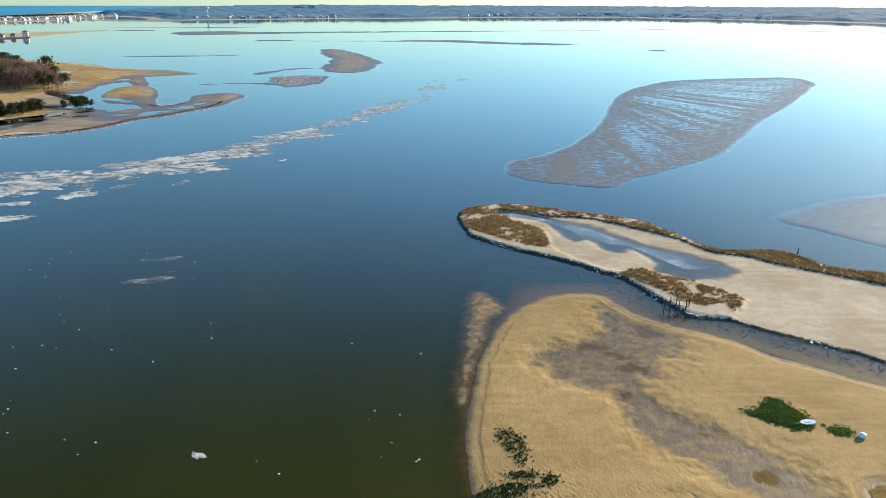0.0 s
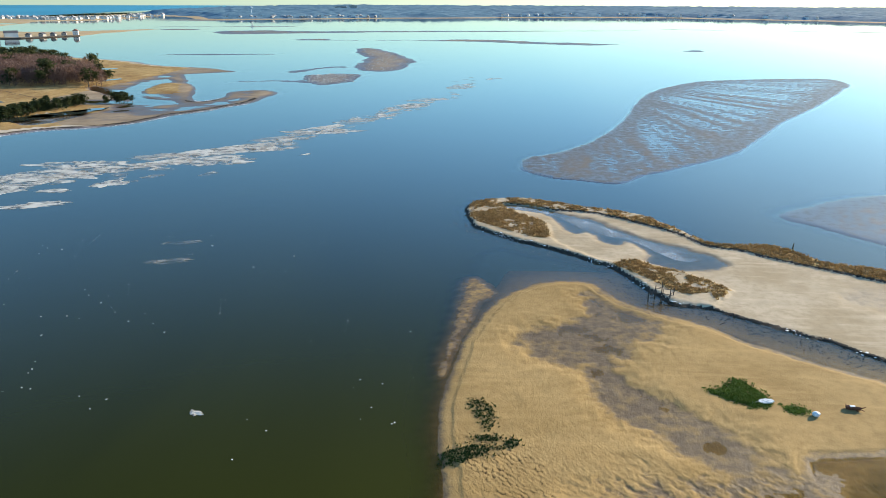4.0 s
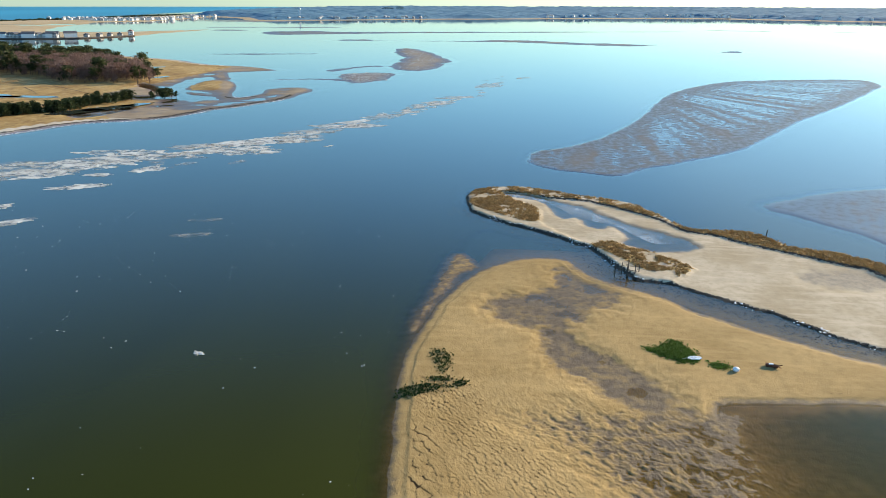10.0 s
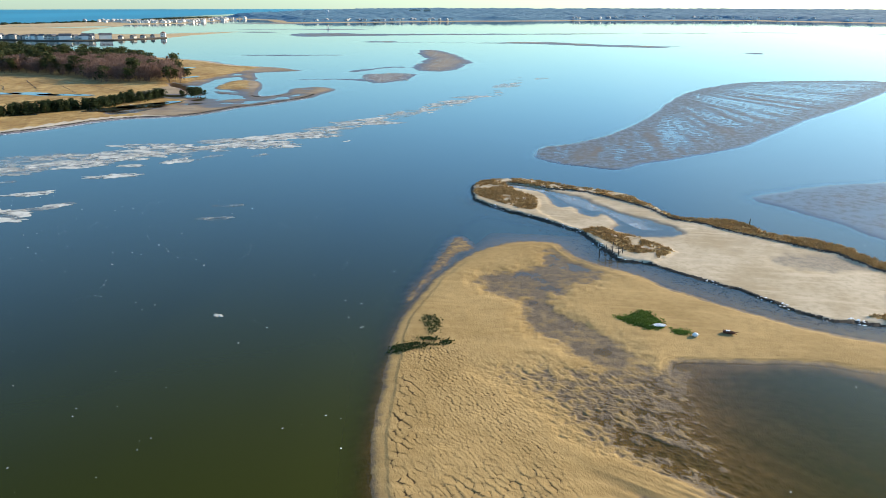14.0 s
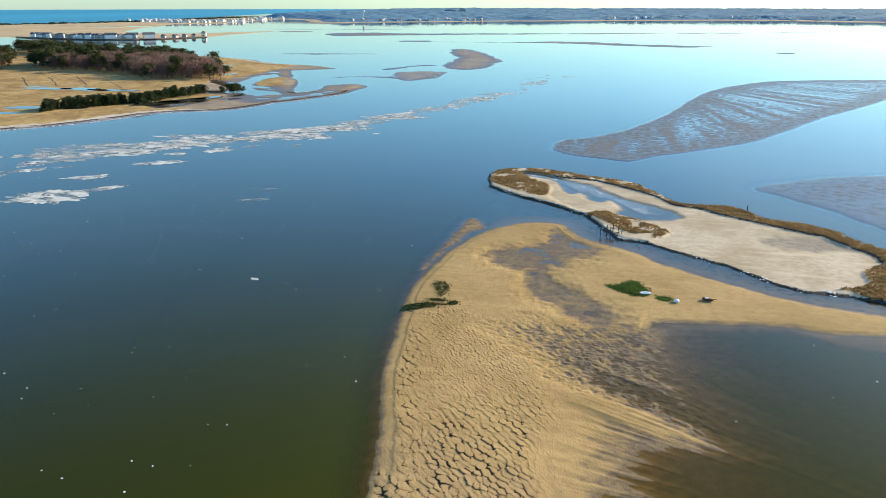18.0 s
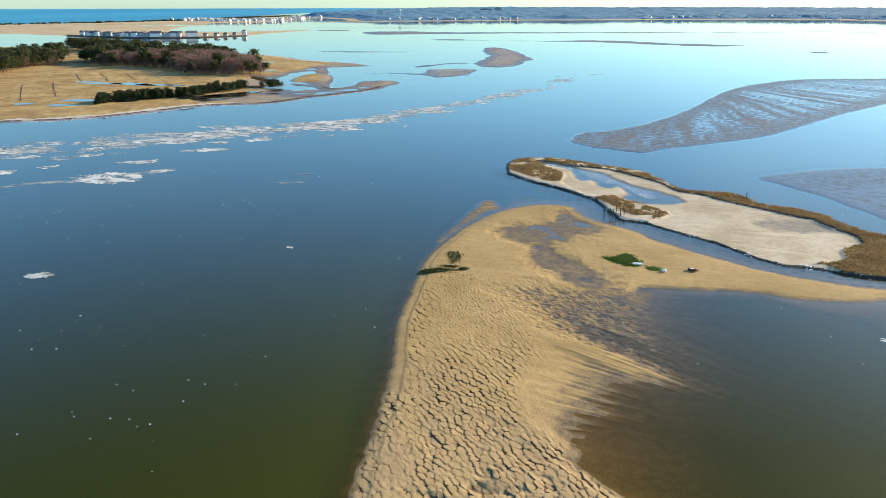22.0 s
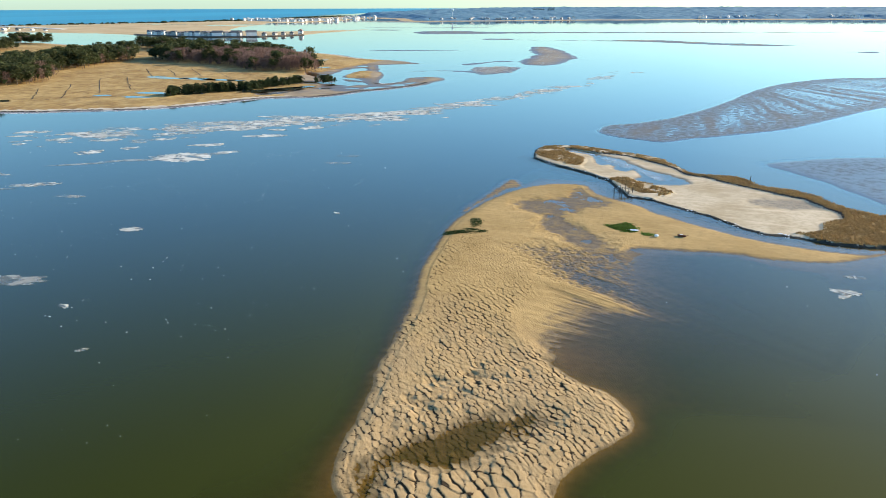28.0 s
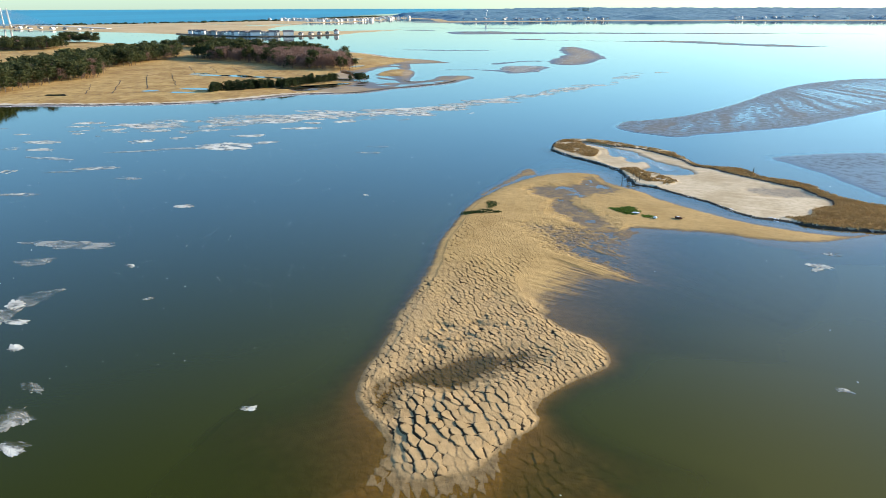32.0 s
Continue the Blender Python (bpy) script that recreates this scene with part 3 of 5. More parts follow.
def shade_cracks():
    """Hands the sand material the shadow that is painted along the cracks."""
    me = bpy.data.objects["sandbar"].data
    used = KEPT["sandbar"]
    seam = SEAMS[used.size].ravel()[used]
    me.attributes.new("crack_shade", "FLOAT", "POINT").data.foreach_set("value", seam.astype(np.float32))


shade_cracks()


# ---------------------------------------------------------------- low shoals just under or over the surface
def shoal(name, outline, top, slope, seed, material, label, grid, bands=0.0, band_turn=0.0, band_step=9.0, rough=0.04, sink=0.0, ragged=1.0, hub=None):
    o = smooth(outline, 5)
    (x0, y0), (x1, y1) = o.min(0) - 8 * grid - 6, o.max(0) + 8 * grid + 6

    def height(x, y):
        sd = inside(o, x, y) + ragged * (fbm(x / (grid * 9), y / (grid * 9), seed) * grid * 5 + fbm(x / (grid * 3), y / (grid * 3), seed + 4) * grid * 2)
        z = np.where(sd < 0, sd * slope - 2.2 * (sd / (6 * grid + 5)) ** 2, top * (1 - np.exp(-np.maximum(sd, 0) * slope / top * 1.4)))
        if bands:
            c, s = math.cos(band_turn), math.sin(band_turn)
            v = -x * s + y * c
            w = x * c + y * s + 30 * fbm(x / 60, y / 60, seed + 6)
            v = v + 22 * fbm(x / 55, y / 55, seed + 7)
            if hub:
                v = 200 * np.arctan2(x - hub[0], hub[1] - y) + 9 * fbm(x / 40, y / 40, seed + 7)
                w = np.hypot(x - hub[0], y - hub[1])
            q = 3.4 * fbm(w / (band_step * 9), v / band_step * 2.0, seed + 8, 3)
            z = z + np.where(sd > 0, bands * q * step(sd, 2, 22) - bands * (0.42 if hub else 0.35) * step(sd, 5, 26), 0)
        z = z + rough * fbm(x / grid * 0.8, y / grid * 0.8, seed + 9)
        return np.maximum(z - sink, -1.6)
    return tagged(relief(name, np.arange(x0, x1, grid), np.arange(y0, y1, grid), height, [material]), label, "sandbank", kind="structure")


shoal("tidal_flat", [(21, 240), (24, 259), (37, 271), (52, 294), (67, 329), (76, 354), (90, 404), (112, 470), (144, 521), (172, 549), (221, 567), (267, 573),
                     (268, 536), (248, 500), (198, 419), (155, 356), (119, 296), (107, 276), (82, 250), (62, 232), (51, 220), (38, 225), (30, 228)],
      0.17, 0.20, 11, M_FLAT, "broad grey mudflat striped with films of water", 1.3, 0.072, -1.25, 8.0, 0.012, 0.0, 0.3, (70, 560))
shoal("mudflat", [(88, 186), (96, 193), (112, 205), (130, 213), (170, 228), (230, 225), (235, 160), (190, 110), (150, 112), (120, 134), (111, 151), (99, 170)],
      0.14, 0.10, 12, M_MUD, "grey-violet mudflat barely above the water", 1.3, 0.03, 0.5, 11.0, 0.02, 0.0, 0.5)
shoal("drowned_shoal", [(11.8, 151), (8.5, 140), (10.5, 127), (16.9, 130.5), (22, 134), (30, 132), (36, 127), (46, 119), (60, 108), (80, 96), (104, 89.6), (80, 93), (62, 110), (47, 122), (41, 130), (30, 143), (18, 148)],
      0.02, 0.04, 13, M_FLAT, "rippled brown shoal just under the surface", 0.5, 0.0, 0.0, 9.0, 0.26, 0.24)
shoal("side_bar", [(6.2, 134), (4.4, 114), (2.6, 100), (2.6, 92), (3.6, 97), (5, 107), (7.6, 121), (11, 126.3)], 0.06, 0.09, 14, M_SAND, "low crusted spur of sand beside the bar", 0.4, 0.0, 0, 9.0, 0.22)
shoal("islet_bar", [(-145, 894), (-127, 893), (-91, 819), (-65, 718), (-63, 649), (-69, 611), (-83, 601), (-99, 615), (-108, 677), (-115, 752), (-132, 816)],
      0.5, 0.04, 15, M_FAR, "brown sand islet out in the bay", 3.0, 0.1, 0.2, 25.0, 0.3)
shoal("islet_bar", [(-130, 555), (-124, 566), (-109, 576), (-88, 564), (-87, 535), (-95, 503), (-105, 494), (-118, 511)],
      0.4, 0.05, 16, M_FAR, "small brown sand islet out in the bay", 2.0, 0.1, 0.2, 18.0, 0.3)
shoal("thin_bar", [(-170, 507), (-142, 514), (-118, 509), (-118, 518), (-142, 523), (-165, 512)], 0.10, 0.03, 17, M_FAR, "thin broken line of wet sand", 1.6, 0.08, 0.2, 9.0, 0.3)
shoal("thin_bar", [(-146, 585), (-126, 628), (-104, 628), (-124, 642), (-150, 600)], 0.10, 0.03, 18, M_FAR, "thin curved line of wet sand", 2.0, 0.05, 0.2, 9.0, 0.3)
shoal("long_bar", [(-491, 1380), (-440, 1412), (-301, 1404), (-97, 1450), (127, 1500), (313, 1530), (120, 1470), (-97, 1400), (-191, 1365), (-340, 1300), (-444, 1266)],
      0.5, 0.02, 19, M_FAR, "long dark sandbar far across the bay", 9.0, 0.2, 0.1, 90.0, 0.5)
shoal("long_bar", [(-290, 1092), (-230, 1122), (-205, 1095), (-100, 1092), (-73, 1104), (-33, 1140), (51, 1102), (100, 1062), (190, 1037), (144, 998), (86, 1020), (-40, 1074), (-230, 1072)],
      0.5, 0.02, 20, M_FAR, "long dark wet sandbar with pools on it", 7.0, 0.3, 0.1, 45.0, 0.5)
shoal("long_bar", [(330, 1630), (515, 1600), (900, 1500), (900, 1470), (515, 1570)], 0.4, 0.02, 22, M_FAR, "thin far sandbar across the bright water", 12.0)
shoal("small_bar", [(242, 890), (255, 912), (268, 906), (258, 886)], 0.25, 0.03, 23, M_FAR, "little dark bar of sand", 2.5)
shoal("thin_bar", [(-330, 765), (-300, 780), (-230, 790), (-230, 783), (-300, 768)], 0.2, 0.03, 24, M_FAR, "thin dark line of sand", 4.0)



def islet_scraps():
    """Pale scraps of ice and shell all over the sand islets."""
    rng = np.random.default_rng(163)
    pts = []
    for ob in [o for o in bpy.data.objects if o.name.startswith("islet_bar")]:
        v = np.empty(len(ob.data.vertices) * 3, np.float32)
        ob.data.vertices.foreach_get("co", v)
        v = v.reshape(-1, 3)
        v = v[v[:, 2] > 0.05]
        p = v[rng.integers(0, len(v), 520)] + np.concatenate([rng.uniform(-1.5, 1.5, (520, 2)), np.zeros((520, 1))], 1)
        pts.append(p)
    lumps("islet_scraps", np.concatenate(pts), 0.75, M_SCRAP, "pale scraps of ice and shell on the islets", "ice", 165, 0.4)


M_SCRAP = plain("pale_scrap", (0.42, 0.40, 0.36), (0.62, 0.60, 0.55), 0.6, 0.7, 0.1, 0.02)

# ---------------------------------------------------------------- the marsh island
ISLE = smooth([(5, 176), (3.5, 188), (7, 196), (18, 200), (27, 197), (36, 192), (50, 186), (58, 173), (64, 161), (75, 160.5), (80, 158), (85, 149), (93, 146), (100, 140),
               (104, 131), (111, 124), (118, 121), (140, 114), (170, 120), (190, 112), (165, 100), (135, 96), (113, 92), (104, 91), (97, 91), (88, 94), (80.6, 95), (76, 99), (68, 108),
               (59.5, 114), (52, 120.7), (45.6, 122.4), (42, 129.6), (37.4, 141), (26, 153), (13, 163), (6, 171)], 4)
BASIN = smooth([(15, 193), (30, 187), (36, 186), (44, 181), (56, 169), (61, 159), (70, 154), (76, 148), (83, 143.5), (93, 136), (96, 134), (100, 126), (103.5, 118.5), (100, 112.5),
                (97, 109), (95, 101), (90, 98), (84, 95.8), (76, 99.6), (68, 108.6), (60, 114.6), (53, 121.5), (58.5, 130), (51.5, 140.5), (44, 147), (38, 146), (33, 149.5), (26, 160), (25.5, 170), (24, 177), (18, 184)], 4)
POND = smooth([(13, 193), (17, 188), (25, 185), (29, 177), (30, 170), (32, 167), (35, 168.5), (37, 164), (38, 161), (41, 159), (43, 162), (46, 158), (47, 151), (44.7, 143.8), (49, 141.8), (56, 142), (61.8, 145.3),
               (62.2, 149), (58, 154), (54, 158), (48, 163), (43, 169), (38, 178), (32, 182), (25, 189), (18, 192.5)], 4)
BRUSH_A = smooth([(5.5, 177), (5.5, 186), (9, 191.5), (14, 189), (20, 181), (24.5, 176), (25.3, 164), (22, 161.5), (16, 166), (9.5, 172)], 3)
BRUSH_B = smooth([(37.5, 144), (40, 146.5), (44.4, 146), (50.9, 140), (55.7, 131.5), (51.5, 127.5), (47.1, 128.4), (43.3, 135), (39, 141)], 3)


def isle_zones(x, y):
    edge = inside(ISLE, x, y) + fbm(x * 0.5, y * 0.5, 103) * 1.6
    basin = inside(BASIN, x, y) + fbm(x * 0.5, y * 0.5, 107) * 1.6
    south = step(along([(44, 123), (60, 114.3), (76, 99.3), (90, 94)], x, y), 3.0, 1.0)
    return edge, basin, south


def isle_height(x, y):
    edge, basin, south = isle_zones(x, y)
    bank = 0.60 - 0.25 * south
    z = np.where(edge < 0, edge * 0.30, bank * step(edge, 0.0, 1.1) + 0.25 * fbm(x * 0.8, y * 0.8, 111))
    sand = 0.26 + 0.14 * fbm(x * 0.06, y * 0.06, 113) + 0.05 * fbm(x * 0.6, y * 0.6, 117)
    z = z + (sand - z) * step(basin, -0.6, 0.5)
    z -= 0.20 * step(-np.hypot((x - 89) / 11, (y - 127) / 6.5) + fbm(x * .15, y * .15, 123), -1.2, -0.5) * (basin > 1)
    z -= (0.42 + 0.1 * fbm(x * .2, y * .2, 119)) * step(inside(POND, x, y) + fbm(x * 0.35, y * 0.35, 121) * 2.2, -2.2, 1.2) * (edge > 1)
    return np.maximum(z, -1.6)


def isle_pick(x, y, z):
    edge, basin, south = isle_zones(x, y)
    grown = (basin < -0.5) & (edge > 0.9) & (south < 0.4)
    bare = fbm(x * 0.22, y * 0.22, 127) + fbm(x * 0.9, y * 0.9, 129) * 0.6
    tip = (inside(BRUSH_A, x, y) < 0) & (inside(BRUSH_B, x, y) < 0) & (x < 54) & (y + x * 0.62 < 190)
    grown &= ~((bare > 0.12) & (x < 60)) & ~tip
    peat = (edge < 0.75) & (edge > -0.9) | ((basin > -0.6) & (basin < 0.15) & (z > 0.28) & (y + 0.9 * x > 203))
    return np.where(peat, 1, np.where(grown, 2, 0))


tagged(relief("marsh_island", np.arange(-2, 196, 0.5), np.arange(84, 206, 0.5), isle_height, [M_ISLE, M_PEAT, M_MARSH], -1.45, isle_pick),
       "low island of pale sand ringed by dark peat banks", "island", kind="structure")


def blades(name, pts, base, tall, spread, width, material, label, category, per=5, seed=1):
    """Joined tufts of dead grass or weed, one little fan of blades at each point."""
    rng = np.random.default_rng(seed)
    n = len(pts)
    p = np.repeat(pts, per, 0)
    zb = np.repeat(base, per)
    a = rng.uniform(0, 2 * np.pi, n * per)
    h = tall * rng.uniform(0.45, 1.1, n * per)
    lean = spread * rng.uniform(0.2, 1.0, n * per)
    off = rng.normal(0, spread * 0.35, (n * per, 2))
    c = np.stack([p[:, 0] + off[:, 0], p[:, 1] + off[:, 1], zb - 0.03], -1)
    side = np.stack([-np.sin(a), np.cos(a), np.zeros_like(a)], -1) * (width * rng.uniform(0.6, 1.3, n * per))[:, None]
    tip = c + np.stack([np.cos(a) * lean, np.sin(a) * lean, h], -1)
    v = np.stack([c - side, c + side, tip], 1).reshape(-1, 3)
    f = np.arange(len(v)).reshape(-1, 3)
    return tagged(new(name, mesh_arrays(name, v, f, [material], None, True)), label, category, kind="stuff")


def isle_grass():
    rng = np.random.default_rng(7)
    x, y = rng.uniform(2, 175, 90000), rng.uniform(88, 202, 90000)
    z = isle_height(x, y)
    keep = (isle_pick(x, y, z) == 2) & (z > 0.2)
    x, y, z = x[keep], y[keep], z[keep]
    blades("marsh_grass", np.stack([x, y], -1), z, 0.44, 0.55, 0.13, M_STRAW, "brown winter cordgrass matted on the island banks", "grass", 6, 8)


isle_grass()


def lumps(name, pts, size, material, label, category, seed, flat=0.6):
    """Joined rough clods."""
    rng = np.random.default_rng(seed)
    base = np.array([(0, 0, 1), (1, 0, 0.25), (0.3, 0.95, 0.2), (-0.8, 0.6, 0.3), (-0.8, -0.6, 0.2), (0.3, -0.95, 0.3), (0, 0, -0.8)], float)
    tri = np.array([(0, 1, 2), (0, 2, 3), (0, 3, 4), (0, 4, 5), (0, 5, 1), (6, 2, 1), (6, 3, 2), (6, 4, 3), (6, 5, 4), (6, 1, 5)])
    n = len(pts)
    a = rng.uniform(0, 6.28, n)
    s = size * rng.uniform(0.4, 1.3, n)
    b = base[None] * rng.uniform(0.7, 1.3, (n, 7, 1)) * s[:, None, None]
    v = np.stack([b[..., 0] * np.cos(a)[:, None] - b[..., 1] * np.sin(a)[:, None], b[..., 0] * np.sin(a)[:, None] + b[..., 1] * np.cos(a)[:, None], b[..., 2] * flat], -1)
    v += np.asarray(pts)[:, None, :]
    f = (tri[None] + 7 * np.arange(n)[:, None, None]).reshape(-1, 3)
    return tagged(new(name, mesh_arrays(name, v.reshape(-1, 3), f, [material], None, True)), label, category, kind="stuff")


islet_scraps()


def isle_banks():
    rng = np.random.default_rng(17)
    x, y = rng.uniform(0, 120, 60000), rng.uniform(88, 202, 60000)
    edge, basin, south = isle_zones(x, y)
    keep = (edge > -2.6) & (edge < 0.7) & ((y < 178 - 0.62 * x) | (x < 14) | (rng.uniform(0, 1, x.shape) < 0.12))
    x, y = x[keep][:1500], y[keep][:1500]
    lumps("peat_clods", np.stack([x, y, isle_height(x, y)], -1), 0.24, M_PEAT, "dark broken clods of peat along the eroded bank", "peat", 19)
    x, y = rng.uniform(0, 112, 60000), rng.uniform(86, 190, 60000)
    edge, basin, south = isle_zones(x, y)
    keep = (edge > -7.5) & (edge < 0) & (y < 176 - 0.66 * x) & (inside(BAR, x, y) < -2) & (rng.uniform(0, 1, x.shape) < np.exp(edge / 3.5))
    x, y = x[keep][:1800], y[keep][:1800]
    lumps("shell_rubble", np.stack([x, y, np.maximum(isle_height(x, y), -0.06)], -1), 0.20, M_PEAT, "dark shell and peat rubble in the channel", "rubble", 21, 0.5)
    x, y = rng.uniform(0, 110, 40000), rng.uniform(90, 200, 40000)
    edge, basin, south = isle_zones(x, y)
    keep = (np.abs(edge - 0.4) < 0.8) & (y < 180 - 0.66 * x) & (fbm(x * .3, y * .3, 131) > 0.10)
    x, y = x[keep][:260], y[keep][:260]
    lumps("rime_crust", np.stack([x, y, isle_height(x, y) + 0.05], -1), 0.26, M_FOAMW, "scraps of white ice stranded on the bank", "ice", 23, 0.3)


isle_banks()

# ---------------------------------------------------------------- the wooded marsh to the west
LAND = smooth([(-124, 450), (-122, 430), (-125, 398), (-137, 369), (-148, 352), (-156, 327), (-167, 312), (-181, 304), (-193, 293), (-201, 274), (-214, 250), (-234, 231),
               (-255, 218), (-280, 206), (-312, 192), (-370, 165), (-500, 130), (-760, 110), (-1180, 150), (-1230, 480), (-1120, 700), (-1022, 747), (-892, 788), (-789, 758), (-680, 765),
               (-617, 785), (-508, 766), (-437, 736), (-389, 711), (-330, 678), (-276, 634), (-239, 619), (-196, 588), (-198, 580), (-226, 562), (-222, 545), (-203, 507), (-180, 460), (-168, 425),
               (-158, 404), (-151, 410), (-150, 430), (-154, 450), (-138, 461)], 4)
SPIT_MARSH = smooth([(-216, 452), (-216, 492), (-195, 486), (-181, 464), (-185, 437), (-200, 436)], 4)
CREEK = [(-178, 400), (-192, 408), (-205, 420), (-222, 436), (-240, 452), (-254, 470)]
CHANNEL = smooth([(-220, 437), (-230, 482), (-228, 510), (-226, 524), (-217, 509), (-214, 478), (-208, 445), (-203, 420), (-211, 422)], 4)
BACKWATER = smooth([(-210, 316), (-220, 338), (-215, 345), (-207, 353), (-202, 361), (-195, 354), (-193, 338), (-194, 325), (-198, 313)], 4)
WOODS = [smooth(w, 3) for w in (
    [(-431, 511), (-385, 505), (-346, 497), (-308, 459), (-273, 459), (-244, 469), (-265, 512), (-302, 550), (-372, 610), (-423, 634), (-455, 622), (-482, 603), (-488, 562), (-460, 530)],
    [(-366, 205), (-383, 256), (-395, 290), (-404, 342), (-467, 411), (-456, 428), (-476, 471), (-486, 524), (-535, 592), (-560, 590), (-540, 525), (-530, 470), (-510, 405), (-485, 350), (-450, 290), (-425, 235), (-410, 180)],
    [(-780, 550), (-755, 582), (-750, 622), (-795, 662), (-850, 640), (-900, 620), (-890, 560)],
    [(-880, 735), (-828, 752), (-860, 780), (-920, 775)],
    [(-640, 710), (-645, 745), (-560, 720), (-480, 690), (-470, 665), (-560, 670)])]


def land_parts(x, y):
    sd = inside(LAND, x, y) + fbm(x / 25, y / 25, 141) * 6
    spit = step(x, -262, -225) * step(y, 360, 400) + step(x, -200, -185) * step(y, 300, 330)
    marsh2 = inside(SPIT_MARSH, x, y) + fbm(x / 12, y / 12, 143) * 6
    return sd, np.clip(spit, 0, 1), marsh2


def land_height(x, y):
    sd, spit, marsh2 = land_parts(x, y)
    z = np.where(sd < 0, sd * 0.06, 0.95 * (1 - np.exp(-np.maximum(sd, 0) / 9.0)))
    z = z - spit * np.where(sd > 0, 0.5 * step(sd, 0, 20), 0) + 0.4 * step(marsh2, -2, 4)
    z += 0.16 * fbm(x / 14, y / 14, 145) + spit * (fbm(x / 30, y / 18, 147) * 2.1 - 0.26) * step(sd, 3, 15)
    z -= 0.9 * step(-along(CREEK, x, y), -7, -2.5)
    wet = np.maximum(step(within(CHANNEL, x, y), -2.5, 1.5), step(within(BACKWATER, x, y) + fbm(x / 9, y / 9, 148) * 9, -2.5, 1.5))
    z = z + (-0.10 + 0.25 * fbm(x / 8, y / 8, 146) - z) * wet
    return np.maximum(z, -1.6)


def land_pick(x, y, z):
    sd, spit, marsh2 = land_parts(x, y)
    beach = (sd < 9.5 + 6 * fbm(x / 20, y / 20, 149)) | ((spit > 0.5) & (marsh2 < 0)) | (z < 0.2)
    return np.where(beach, np.where(spit > 0.4, 2, 0), 1)


M_SHOREPALE = sand_mat("shore_sand", (0.48, 0.40, 0.29), (0.60, 0.52, 0.40), (0.105, 0.080, 0.085), 0.5, 0.05, 0.52, 0.2)
M_SPIT = sand_mat("spit_mud", (0.25, 0.18, 0.105), (0.37, 0.285, 0.185), (0.095, 0.07, 0.055), 0.5, 0.05, 0.45, 0.2)
tagged(relief("marsh_shore", ticks((-1240, 8.0), (-620, 3.2), (-110, 1)), ticks((100, 3.2), (640, 6), (800, 1)), land_height, [M_SHOREPALE, M_MARSH, M_SPIT], -1.45, land_pick),
       "tan winter salt marsh with a pale sand beach", "marsh", kind="structure")


def tide_line():
    """Dark wrack and a broken edge of ice along the marsh beach."""
    rng = np.random.default_rng(157)
    x, y = rng.uniform(-420, -125, 260000), rng.uniform(140, 420, 260000)
    front = (y < 330 + (x + 180) * 0.9 + 60) & (x > -420)
    x, y = x[front], y[front]
    sd = inside(LAND, x, y) + fbm(x / 25, y / 25, 141) * 6
    edge = np.where((sd > -0.9) & (sd < 0.6))[0][:1100]
    lumps("shore_ice", np.stack([x[edge], y[edge], np.maximum(land_height(x[edge], y[edge]), 0.0) + 0.02], -1), 0.42, M_FOAMW, "broken white rim of ice along the waterline", "ice", 159, 0.35)
    wrack = np.where((sd > 3.2) & (sd < 5.0) & (fbm(x / 9, y / 9, 155) > -0.12))[0][:2200]
    lumps("wrack_line", np.stack([x[wrack], y[wrack], land_height(x[wrack], y[wrack])], -1), 0.55, M_PEAT, "dark line of wrack and dead reeds on the beach", "wrack", 161, 0.35)


tide_line()


def pool(name, x, y, rx, ry, turn, seed, z, material, label):
    a = np.linspace(0, 2 * np.pi, 30, endpoint=False)
    r = 1 + 1.3 * fbm(np.cos(a) * 1.6 + seed, np.sin(a) * 1.6 + seed, seed)
    u, v = rx * r * np.cos(a), ry * r * np.sin(a)
    c, s = math.cos(radians(turn)), math.sin(radians(turn))
    me = bpy.data.meshes.new(name)
    me.from_pydata([(x + p * c - q * s, y + p * s + q * c, z) for p, q in zip(u, v)], [], [tuple(range(30))])
    me.materials.append(material)
    return tagged(new(name, me), label, "pool", kind="structure")


def pool_mat():
    m = Mat("still_pool")
    m.b.inputs["IOR"].default_value = 1.333
    return m.done((0.03, 0.035, 0.03), 0.03, m.bump(m.noise(1.5, 3), 0.05, 0.02), 0.5)


M_POOL = pool_mat()
for k, (x, y, rx, ry, turn) in enumerate(((-328, 382, 16, 5, 2), (-303, 384, 20, 6, -8), (-278, 383, 22, 5, 0), (-294, 275, 6, 4, 20), (-267, 275, 9, 4, 10), (-274, 296, 11, 5, 15), (-333, 234, 7, 5, 0),
                                         (-212, 328, 14, 7, 50), (-203, 345, 14, 6, 60), (-196, 358, 9, 4, 60), (-304, 585, 12, 7, 70), (-258, 505, 9, 4, 60), (-345, 392, 8, 4, 40), (-243, 300, 7, 3, 40))):
    pool("marsh_pool", x, y, rx, ry, turn, 150 + k, 1.06, M_POOL, "still blue tidal pool in the marsh")


